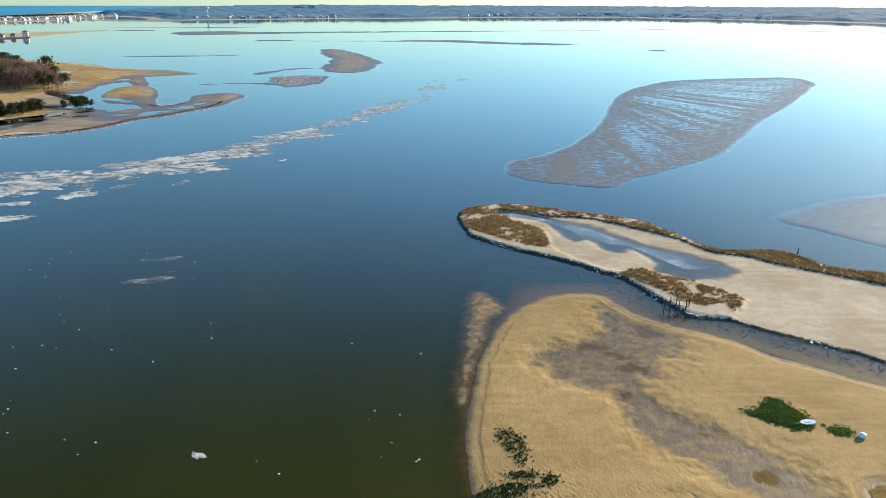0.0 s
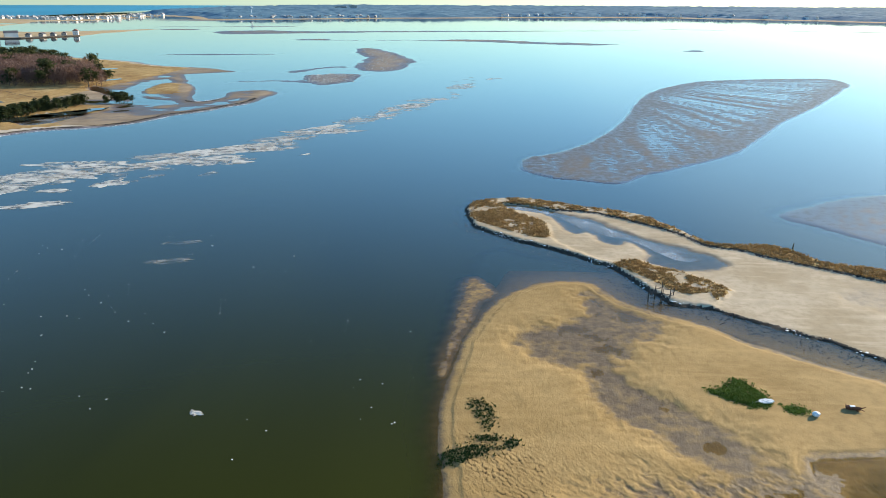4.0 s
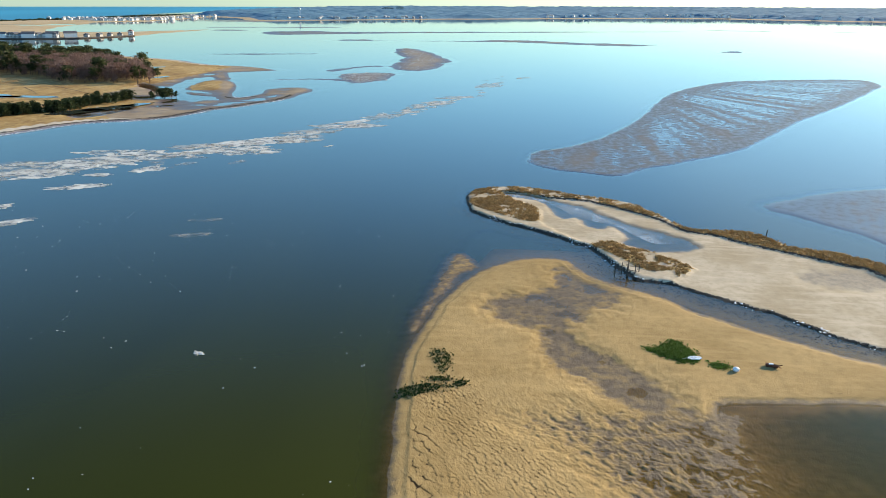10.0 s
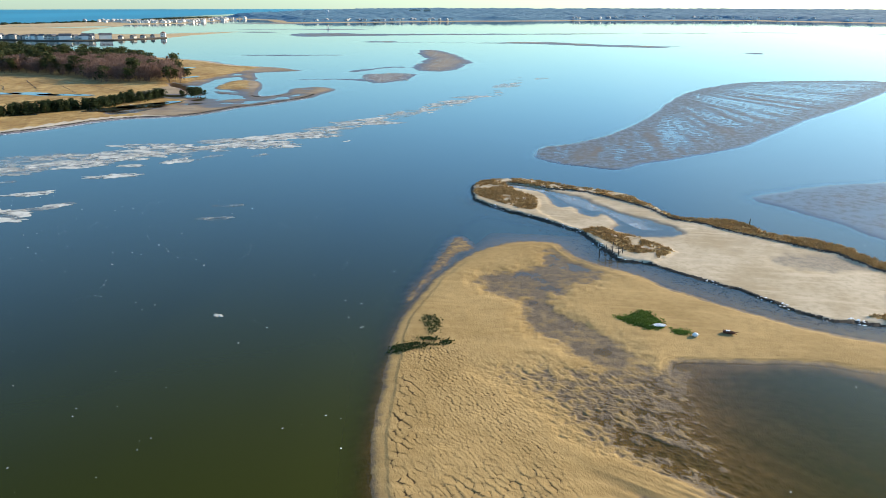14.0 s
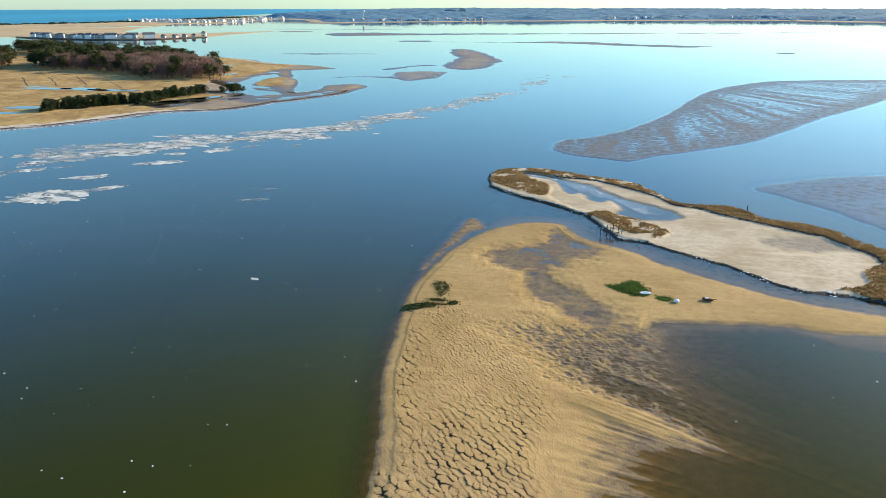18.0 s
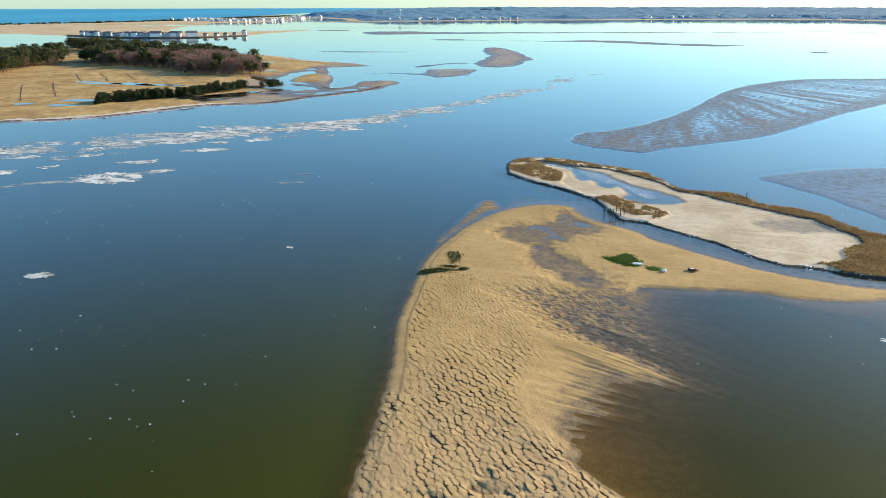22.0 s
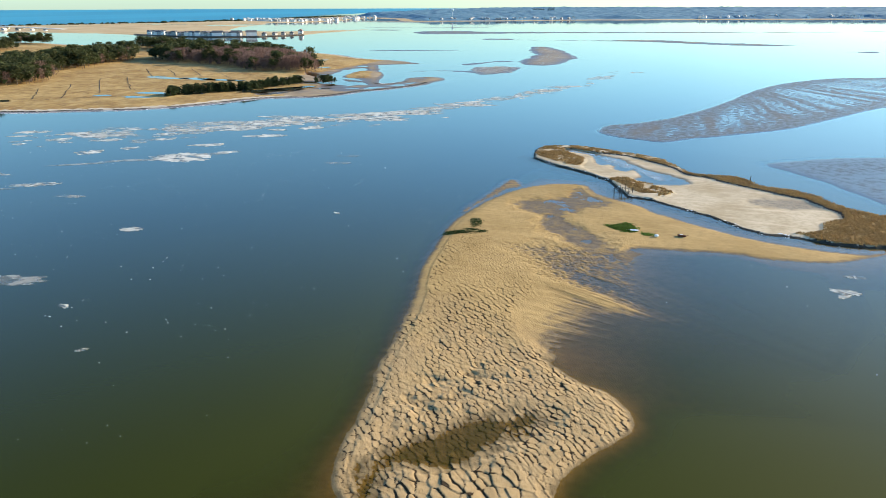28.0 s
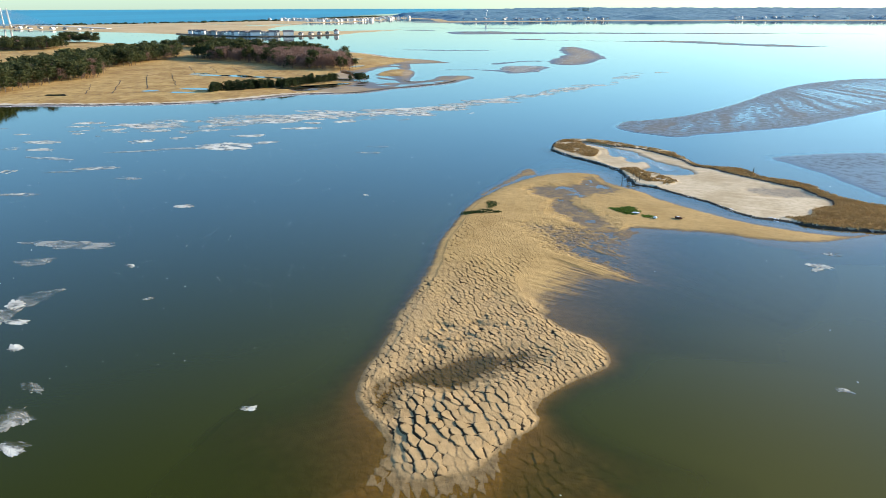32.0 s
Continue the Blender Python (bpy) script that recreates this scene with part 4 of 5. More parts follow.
def ditch(a, b, width=0.65):
    a, b = Vector((*a, 0)), Vector((*b, 0))
    d = (b - a).normalized()
    n, q = Vector((-d.y, d.x, 0)), 14
    v, f = [], []
    for k in range(q + 1):
        p = a.lerp(b, k / q) + n * 1.3 * (noise.noise(a * 0.1 + Vector((k * 0.4, 0, 0))))
        w = width * (0.6 + 0.7 * abs(noise.noise(Vector((p.x * 0.2, p.y * 0.2, 3)))))
        v += [(p.x + n.x * w / 2, p.y + n.y * w / 2, 1.08), (p.x - n.x * w / 2, p.y - n.y * w / 2, 1.08)]
        if k:
            f.append((2 * k - 2, 2 * k - 1, 2 * k + 1, 2 * k))
    me = bpy.data.meshes.new("drainage_ditch")
    me.from_pydata(v, [], f)
    me.materials.append(M_PEAT)
    tagged(new("drainage_ditch", me), "narrow dark ditch cut through the marsh", "ditch", kind="structure")


for a, b in (((-307, 256), (-366, 323)), ((-320, 245), (-365, 294)), ((-305, 285), (-380, 367)), ((-301, 309), (-368, 382)), ((-301, 309), (-279, 306)), ((-404, 447), (-349, 389)),
             ((-385, 454), (-334, 400)), ((-366, 461), (-316, 407)), ((-315, 240), (-304, 257)), ((-304, 257), (-279, 277)), ((-279, 277), (-257, 295)), ((-314, 430), (-279, 394)),
             ((-300, 440), (-250, 402)), ((-250, 402), (-206, 396)), ((-345, 222), (-315, 240))):
    ditch(a, b)


# ---------------------------------------------------------------- trees
def crown_arrays(rng, tall, kind):
    """Leaf or twig triangles of one crown."""
    if kind == "pine":
        lo, wide, n, per, leaf = 0.42, 0.24, 20, 22, 0.085
    elif kind == "bare":
        lo, wide, n, per, leaf = 0.22, 0.22, 26, 16, 0.10
    else:
        lo, wide, n, per, leaf = 0.06, 0.42, 16, 22, 0.12
    tri = []
    for k in range(n):
        u = rng.uniform(0, 1)
        h = lo + (1 - lo) * u ** 0.85
        if kind == "pine":
            r = wide * (0.35 + 0.65 * math.sin(math.pi * min(1, 0.18 + 0.78 * u)))
        elif kind == "bare":
            r = wide * (0.3 + 0.7 * math.sin(math.pi * min(1, 0.1 + 0.75 * u)))
        else:
            r = wide * (1.02 - 0.85 * u)
        a, q = rng.uniform(0, 2 * math.pi), math.sqrt(rng.uniform(0.05, 1))
        c = np.array((r * q * math.cos(a), r * q * math.sin(a), min(h, 0.95))) * tall
        size = tall * (0.085 if kind != "bare" else 0.10) * rng.uniform(0.7, 1.35)
        p = rng.normal(0, 1, (per, 3)) * size * np.array((1, 1, 0.5 if kind == "pine" else 0.85)) + c
        d1, d2 = rng.normal(0, 1, (per, 3)), rng.normal(0, 1, (per, 3))
        if kind == "bare":
            d1 = d1 * 0.55 + np.array((0, 0, 1.0))
            d2 *= 0.32
        else:
            d1[:, 2] *= 0.45
        s = tall * leaf * rng.uniform(0.5, 1.0, (per, 1))
        tri.append(np.stack([p, p + d1 * s, p + d2 * s], 1))
    t = np.concatenate(tri).reshape(-1, 3)
    t[:, 2] = np.clip(t[:, 2], 0.02 * tall, tall * 1.04)
    return t


def trunk_bm(rng, tall, kind):
    bm = bmesh.new()
    r = tall * (0.014 if kind != "cedar" else 0.02)
    mid = Vector((rng.uniform(-0.02, 0.02) * tall, rng.uniform(-0.02, 0.02) * tall, tall * 0.5))
    rod(bm, (0, 0, -0.3), mid, r * 1.3, r * 0.9)
    rod(bm, mid, mid + Vector((0, 0, tall * 0.42)), r * 0.9, r * 0.25)
    for k in range(5 if kind != "cedar" else 0):
        a, h = rng.uniform(0, 6.28), rng.uniform(0.45, 0.8) * tall
        rod(bm, (mid.x, mid.y, h), (mid.x + math.cos(a) * tall * 0.16, mid.y + math.sin(a) * tall * 0.16, h + tall * 0.1), r * 0.4, r * 0.12, 4)
    return bm


TREES = {}
LOOK = {"pine": (M_PINE, "tall pine with a dark green crown at the marsh edge", "pine_tree"), "bare": (M_TWIG, "leafless grey-brown broadleaf tree", "bare_tree"), "cedar": (M_CEDAR, "bushy dark evergreen cedar shrub", "cedar_shrub")}


def tree_parts(kind, k):
    if (kind, k) not in TREES:
        rng = np.random.default_rng(300 + 17 * k + len(kind))
        arr = crown_arrays(rng, 1.0, kind)
        me = mesh_arrays("crown", arr, np.arange(len(arr)).reshape(-1, 3), [LOOK[kind][0]], None, True)
        bm = trunk_bm(rng, 1.0, kind)
        tk = bpy.data.meshes.new("trunk")
        bm.to_mesh(tk)
        bm.free()
        tk.materials.append(M_BARK)
        TREES[kind, k] = (arr, me, tk)
    return TREES[kind, k]


def tree(kind, k, x, y, z, tall, turn, wide, where):
    _, crown, trunk = tree_parts(kind, k)
    top = thing(LOOK[kind][2], (x, y, z), LOOK[kind][1] + ("" if kind == "pine" else " " + where), "tree" if kind != "cedar" else "shrub", LOOK[kind][2] + "s of the marsh", turn)
    top.scale = (tall * wide, tall * wide, tall)
    for name, me in (("trunk", trunk), ("crown", crown)):
        new(name, me).parent = top


def plant_woods():
    rng = np.random.default_rng(41)
    spots = []
    for w, outline in enumerate(WOODS):
        lo, hi = outline.min(0), outline.max(0)
        gap = 6.6 if w < 2 else 7.5
        gx, gy = np.meshgrid(np.arange(lo[0], hi[0], gap), np.arange(lo[1], hi[1], gap))
        x, y = (gx + rng.uniform(-3, 3, gx.shape)).ravel(), (gy + rng.uniform(-3, 3, gx.shape)).ravel()
        sd = inside(outline, x, y) + 9 * fbm(x / 22, y / 22, 161)
        near = inside(LAND, x, y)
        for a, b, d, e in zip(x, y, sd, near):
            if d > 0 and e > 10:
                spots.append((w, a, b, d))
    singles, packed = [], []
    for w, x, y, d in spots:
        p = rng.uniform()
        if w == 0:
            depth = y - 469 + (x + 244) * 0.225
            bare = 0.9 if depth < 80 and x > -440 else 0.3
        else:
            bare = 0.22
        bare *= 1.0 if d > 5 else 0.7
        kind = "bare" if p < bare else "pine"
        tall = (rng.uniform(9.5, 17.5) if kind == "pine" else rng.uniform(9.5, 14.0)) * (0.72 if d < 4 else 1.0) * (1.0 if w < 2 else 0.9)
        row = (kind, int(rng.integers(7)), x, y, 0.7, tall, rng.uniform(0, 360), rng.uniform(0.85, 1.25))
        (singles if d < 8.5 and (x * 0.55 + y) < 420 and len(singles) < 230 else packed).append(row)
    for row in singles:
        tree(*row, "at the edge of the marsh")
    for kind in ("pine", "bare"):
        rows = [r for r in packed if r[0] == kind]
        out = []
        for _, k, x, y, z, tall, turn, wide in rows:
            arr = tree_parts(kind, k)[0]
            c, s = math.cos(radians(turn)) * tall * wide, math.sin(radians(turn)) * tall * wide
            out.append(np.stack([arr[:, 0] * c - arr[:, 1] * s + x, arr[:, 0] * s + arr[:, 1] * c + y, arr[:, 2] * tall + z], -1))
        v = np.concatenate(out)
        tagged(new("woods", mesh_arrays("woods", v, np.arange(len(v)).reshape(-1, 3), [LOOK[kind][0]], None, True)),
               "dense dark pine wood behind the marsh" if kind == "pine" else "leafless grey-brown thicket among the pines", "woods", kind="stuff")
        bm = bmesh.new()
        for _, k, x, y, z, tall, turn, wide in rows[::2]:
            rod(bm, (x, y, z - 0.3), (x, y, z + tall * 0.8), tall * 0.016, tall * 0.006, 4)
        me = bpy.data.meshes.new("woods_trunks")
        bm.to_mesh(me)
        bm.free()
        me.materials.append(M_BARK)
        tagged(new("woods_trunks", me), "pale grey tree trunks inside the wood", "woods", kind="stuff")
    # evergreen shrubs by the beach
    line = [(-252, 288), (-249, 305), (-236, 317), (-223, 328), (-221, 350), (-219, 369), (-207, 382)]
    for k in range(120):
        u = rng.uniform(0, len(line) - 1.001)
        i = int(u)
        x = line[i][0] + (line[i + 1][0] - line[i][0]) * (u - i) + rng.normal(0, 2.6)
        y = line[i][1] + (line[i + 1][1] - line[i][1]) * (u - i) + rng.normal(0, 2.6)
        tree("cedar", int(rng.integers(4)), x, y, 0.8, rng.uniform(3.4, 6.4), rng.uniform(0, 360), rng.uniform(0.95, 1.35), "near the beach")
    for k in range(14):
        tree("cedar", int(rng.integers(4)), -197 + rng.normal(0, 3), 394 + rng.normal(0, 6), 0.8, rng.uniform(3.0, 5.0), rng.uniform(0, 360), 1.2, "by the spit")


plant_woods()


def pond_skin():
    """Thin pale ice on the island's pond."""
    m = Mat("thin_pond_ice")
    no = m.noise(0.12, 5, 0.6, (1.0, 0.6, 1.0, -40), 0.5)
    m.put(m.mix(m.ramp(no, 0.3, 0.7), (0.34, 0.38, 0.40), (0.54, 0.56, 0.56)), m.b.inputs["Base Color"])
    m.b.inputs["Roughness"].default_value = 0.25
    m.put(m.ramp(no, 0.30, 0.72, 0.0, 0.6), m.b.inputs["Alpha"])
    o = smooth([(14, 192), (18, 188), (26, 184), (31, 177), (34, 170), (40, 165), (44, 163), (47, 158), (50, 152), (53, 148), (58, 149), (56, 154), (50, 160), (43, 168), (37, 177), (30, 183), (22, 190)], 4)
    for outline, label in ((o, "thin pale film of ice on the island pond"), (BACKWATER, "thin pale ice on the backwater behind the beach")):
        me = bpy.data.meshes.new("pond_ice")
        me.from_pydata([(x, y, 0.02) for x, y in outline], [], [tuple(range(len(outline)))])
        me.materials.append(m.m)
        tagged(new("pond_ice", me), label, "ice", kind="structure")


pond_skin()


# ---------------------------------------------------------------- posts, weed and stranded things on the sand
def old_stage():
    top = thing("timber_frame", (43, 124.6, 0), "dark weathered timber posts with cross rails in the channel", "posts")
    posts = ((-2.1, -0.4, 3.0), (-0.5, 1.2, 2.7), (0.3, -1.4, 2.9), (2.2, 0.3, 2.6), (1.0, 2.2, 3.0), (3.2, 1.6, 2.2))
    for x, y, h in posts:
        bm = bmesh.new()
        rod(bm, (x, y, -1.0), (x + 0.05, y + 0.04, h), 0.11, 0.08, 7)
        part("post", bm, M_WOOD, top)
    for a, b, z in ((0, 2, 0.9), (0, 2, 2.0), (1, 3, 1.1), (2, 3, 0.8), (1, 4, 1.9), (0, 1, 1.5), (3, 5, 1.2), (4, 5, 1.6)):
        (x0, y0, _), (x1, y1, _) = posts[a], posts[b]
        d = Vector((x1 - x0, y1 - y0, 0)).normalized() * 0.5
        bm = bmesh.new()
        rod(bm, (x0 - d.x, y0 - d.y, z), (x1 + d.x, y1 + d.y, z + 0.12), 0.055, 0.05, 5)
        part("cross_rail", bm, M_WOOD, top)


old_stage()
stub = thing("stub_post", (82, 159.2, 0.5), "short dark stub of a post on the grassy bank", "post")
part("shaft", rod(bmesh.new(), (0, 0, -0.5), (0.06, 0, 0.6), 0.16, 0.12, 7), M_WOOD, stub)
part("cap", rod(bmesh.new(), (0.06, 0, 0.6), (0.06, 0, 0.68), 0.17, 0.15, 7), M_WOOD, stub)


def weed_patch(name, outline, n, tall, material, label, seed, lift=0.0):
    o = smooth(outline, 4)
    rng = np.random.default_rng(seed)
    lo, hi = o.min(0) - 0.6, o.max(0) + 0.6
    x, y = rng.uniform(lo[0], hi[0], n), rng.uniform(lo[1], hi[1], n)
    sd = inside(o, x, y) + 1.3 * fbm(x * 0.9, y * 0.9, seed)
    keep = (sd > 0) | ((sd > -0.9) & (rng.uniform(0, 1, n) < 0.12))
    x, y, sd = x[keep], y[keep], sd[keep]
    z = bar_height(x, y) + lift * step(sd, 0, 1.5)
    return blades(name, np.stack([x, y], -1), z, tall, 0.36, 0.12, material, label, "seaweed", 4, seed)


weed_patch("algae_mat", [(42.6, 89.3), (45.2, 90.4), (47.5, 93.0), (49.1, 91.8), (50.5, 88.9), (50.6, 86.2), (48.3, 85.0), (45.7, 86.4)], 4200, 0.22, M_ALGAE, "bright green mat of algae stranded on sand", 201, 0.12)
weed_patch("algae_mat", [(52.2, 85.6), (54.6, 85.6), (55.2, 84.2), (53.0, 83.9)], 700, 0.18, M_ALGAE, "small green tuft of algae beside a white float", 202)
weed_patch("seaweed_drift", [(7.6, 84.5), (9.4, 84.3), (10.5, 81), (10.6, 77.5), (9.2, 76.2), (8.8, 79.5), (7.4, 81.5)], 520, 0.22, M_WEED, "dark green seaweed drift near the shore", 203)
weed_patch("seaweed_drift", [(8.0, 75.4), (10.6, 75.4), (10.8, 74.3), (8.4, 74.2)], 260, 0.2, M_WEED, "small dark strip of seaweed", 204)
weed_patch("seaweed_drift", [(3.6, 70.2), (5.6, 72.6), (8.4, 73.0), (10.8, 73.0), (13.4, 74.8), (13.8, 73.6), (11, 72.0), (8.6, 70.6), (6.0, 69.2), (4.0, 68.8)], 1300, 0.24, M_WEED, "dark green line of seaweed reaching the water", 205)


def float_ball():
    top = thing("foam_float", (55.7, 83.4, float(bar_height(np.array([55.7]), np.array([83.4]))[0])), "round white foam float lying on the sand", "float")
    bm = bmesh.new()
    bmesh.ops.create_icosphere(bm, subdivisions=3, radius=0.52)
    for v in bm.verts:
        v.co.z = max(v.co.z * 0.75, -0.28) + 0.28
        v.co *= 1 + 0.06 * noise.noise(v.co * 3)
    part("body", bm, M_FOAMW, top)
    part("ring", rod(bmesh.new(), (0.45, 0, 0.3), (0.66, 0.05, 0.34), 0.09, 0.07, 6), M_FOAMW, top)


def wreck_piece():
    z = float(bar_height(np.array([61.7]), np.array([85.4]))[0])
    top = thing("driftwood_stump", (61.7, 85.4, z), "red-brown driftwood stump with a white slab on it", "driftwood", turn=-20)
    bm = bmesh.new()
    rod(bm, (-0.9, 0, 0.2), (0.9, 0.1, 0.32), 0.38, 0.26, 8)
    for v in bm.verts:
        v.co += Vector((noise.noise(v.co * 2), noise.noise(v.co * 2 + Vector((5, 0, 0))), 0)) * 0.22
    part("trunk", bm, M_RUST, top)
    for a, b, r in (((0.8, 0.1, 0.3), (1.6, 0.5, 0.5), 0.1), ((0.8, 0, 0.3), (1.4, -0.3, 0.25), 0.09), ((-0.7, 0, 0.3), (-1.0, 0.6, 0.4), 0.11), ((0.2, 0, 0.3), (0.5, -0.7, 0.15), 0.1)):
        part("root", rod(bmesh.new(), a, b, r, r * 0.4, 5), M_RUST, top)
    part("slab", box(bmesh.new(), -0.15, 0.05, 0.42, 0.85, 0.5, 0.16, 15, 0.8), M_FOAMW, top, "worn white foam slab")


def foam_sheet():
    top = thing("foam_sheet", (50.0, 86.6, float(bar_height(np.array([50.0]), np.array([86.6]))[0]) + 0.14), "crumpled white plastic sheet on green algae", "litter", turn=10)
    bm = bmesh.new()
    rings, n = [], 18
    for r, h in ((1.0, 0.0), (0.9, 0.16), (0.45, 0.10), (0.3, 0.2)):
        rings.append([bm.verts.new((1.25 * r * math.cos(2 * math.pi * k / n) * (1 + 0.25 * noise.noise(Vector((k * 0.9, 1, 2)))), 0.6 * r * math.sin(2 * math.pi * k / n) * (1 + 0.3 * noise.noise(Vector((k * 0.7, 4, 2)))), h + 0.08 * noise.noise(Vector((k, r * 5, 0))))) for k in range(n)])
    for a, b in zip(rings, rings[1:]):
        for k in range(n):
            bm.faces.new((a[k], a[(k + 1) % n], b[(k + 1) % n], b[k]))
    bm.faces.new(rings[-1])
    part("sheet", bm, M_FOAMW, top)
    part("torn_strip", box(bmesh.new(), -1.6, 0.0, 0.02, 1.0, 0.25, 0.06, 12, 0.8), M_FOAMW, top)


float_ball()
wreck_piece()
foam_sheet()


# ---------------------------------------------------------------- drifting ice
def floe_mesh(k):
    rng = np.random.default_rng(500 + k)
    n = 72
    a = np.linspace(0, 2 * np.pi, n, endpoint=False)
    r = 1 + 1.1 * fbm(np.cos(a) * 1.3 + 3 * k, np.sin(a) * 1.3, k) + 0.9 * fbm(np.cos(a) * 4 + k, np.sin(a) * 4, k + 9, 3) + 0.5 * fbm(np.cos(a) * 11 + k, np.sin(a) * 11, k + 5, 2)
    r = np.clip(r, 0.35, 1.7)
    top = [(math.cos(t) * q, math.sin(t) * q * 0.8, 0.05) for t, q in zip(a, r)]
    inner = [(math.cos(t) * q * 0.55, math.sin(t) * q * 0.44, 0.05 + 0.05 * rng.uniform()) for t, q in zip(a, r)]
    low = [(x * 1.02, y * 1.02, -0.05) for x, y, _ in top]
    v = low + top + inner + [(0, 0, 0.08)]
    f = []
    for i in range(n):
        j = (i + 1) % n
        f += [(i, j, n + j, n + i), (n + i, n + j, 2 * n + j, 2 * n + i), (2 * n + i, 2 * n + j, 3 * n)]
    me = bpy.data.meshes.new("ice_floe")
    me.from_pydata(v, [], f)
    me.materials.append(M_ICE)
    return me


FLOES = [floe_mesh(k) for k in range(12)]
FILMS = [me.copy() for me in FLOES]
for me in FILMS:
    me.materials[0] = M_FILM


def floe(k, x, y, sx, sy, turn, label):
    ob = new("ice_floe", (FILMS if "film" in label else FLOES)[k % 12])
    ob.matrix_world = Matrix.LocRotScale((x, y, 0.0), Euler((0, 0, radians(turn))), (sx, sy, 1.0))
    tagged(ob, label, "ice floe", "ice floes drifting in the bay")


def drift_ice():
    rng = np.random.default_rng(61)
    floe(3, -126, 130, 11, 11, 12, "large pale ice floe with a ragged edge")
    for x, y, a, b, turn in ((-116, 141, 6, 2.6, 35), (-140, 119, 8, 2.2, 30), (-152, 108, 9, 1.4, 35), (-78, 8, 11, 3.2, 15), (-75, -4, 3.6, 3, 20), (-147, 70, 6, 1.2, 25), (-61, 140, 5, 2.6, 10), (-63, 153, 4.5, 2, 10), (-118, 70, 3.8, 1.6, 15), (-56, -20, 2.6, 6, 10), (-54, -30, 2.2, 5, 20), (-20, -56, 1.7, 5, 10)):
        floe(int(rng.integers(12)), x, y, a, b, turn, "long grey film of thin broken ice")
    line = [(-420, 30), (-300, 95), (-215, 138), (-172, 180), (-124, 213), (-100, 244), (-82, 275), (-60, 315), (-42, 370), (-25, 410), (-12, 455), (2, 560)]
    halfw = (30, 26, 22, 24, 22, 16, 12, 10, 9, 9, 9, 14)
    for k in range(285):
        u = (k + rng.uniform(0, 1)) / 285 * (len(line) - 1.001)
        if u < 2:
            u = rng.uniform(1.2, 6.5)
        i = int(u)
        w = halfw[i] + (halfw[i + 1] - halfw[i]) * (u - i)
        ax, ay = line[i]
        bx, by = line[i + 1]
        d = Vector((bx - ax, by - ay, 0)).normalized()
        off = rng.normal(0, w * 0.52)
        x, y = ax + (bx - ax) * (u - i) - d.y * off, ay + (by - ay) * (u - i) + d.x * off
        if float(vnoise(np.array([u * 6.0]), np.array([0.5]), 219)[0]) < 0.22 or (u > 8.6 and k % 2):
            continue
        if float(inside(LAND, np.array([x]), np.array([y]))[0]) > -6:
            continue
        s = rng.lognormal(0.70, 0.66) * (1.15 if 4 < u < 6.5 else 0.9) * (1.5 if k % 9 == 0 and u > 3 else 1.0)
        kind = "thin grey film of broken ice" if rng.uniform() < (0.75 if u > 10 else 0.25) else "thin grey-white floe of broken ice"
        floe(int(rng.integers(12)), x, y, s * rng.uniform(1.1, 2.1), s * rng.uniform(0.7, 1.4), math.degrees(math.atan2(d.y, d.x)) * 0.55 + rng.normal(0, 16), kind)
    # the looser pans nearer the bar
    for x, y, a, b in ((-203, 111, 7.4, 5), (-190, 98, 4.7, 3), (-203, 95, 3, 4), (-170, 86, 10, 2.4), (-166, 63, 2.5, 3), (-134, 40, 6, 2.2), (-140, 79, 7, 3.2), (-164, 130, 2.7, 3.5),
                       (-112, 146, 4.2, 3.2), (-138, 195, 10, 4), (-118, 183, 8.5, 4), (-160, 209, 7.5, 7), (-172, 185, 9, 6), (-166, 126, 3.7, 4), (-156, 140, 2.8, 3), (-177, 153, 4.3, 4), (-161, 152, 3, 2.6), (-194, 178, 8, 8)):
        floe(int(rng.integers(12)), x, y, a, b, rng.normal(22, 8), "ragged grey-white pan of drifting ice")
    floe(7, -75.2, 48, 2.7, 2.3, 10, "ragged grey-white pan of drifting ice")
    floe(5, -130, 156, 6.3, 3.4, 25, "ragged grey-white pan of drifting ice")
    for x, y, s in ((-31.5, 79, 1.25), (10, -40, 1.1), (94.6, 58, 2.6), (93.5, 55, 1.7), (92.8, -2.7, 1.2), (-57, -24, 2.5), (-20, -54, 2.8), (-25, -47, 2.0), (-14, -60, 2.4), (-49, -30, 2.2), (98, 68, 2.0), (-40, -38, 1.6), (-8, -68, 1.6), (-34, -12, 1.0), (-52, 2, 1.3)):
        floe(int(rng.integers(12)), x, y, s, s * 0.7, rng.uniform(-30, 60), "small whitish pan of thin ice")
    # crumbs, too many to count
    n = 1500
    x, y = rng.uniform(-190, 120, n), rng.uniform(-75, 160, n)
    keep = (inside(BAR, x, y) < -4) & (inside(ISLE, x, y) < -4) & (fbm(x / 16, y / 16, 211) > 0.06 - 0.10 * (x < -20)) & ((x < 10) | (rng.uniform(0, 1, n) < 0.12))
    pts = np.stack([x[keep], y[keep], np.full(keep.sum(), 0.02)], -1)
    lumps("ice_crumbs", pts, 0.14, M_FOAMW, "specks of white ice and foam on dark water", "ice", 213, 0.15)


drift_ice()


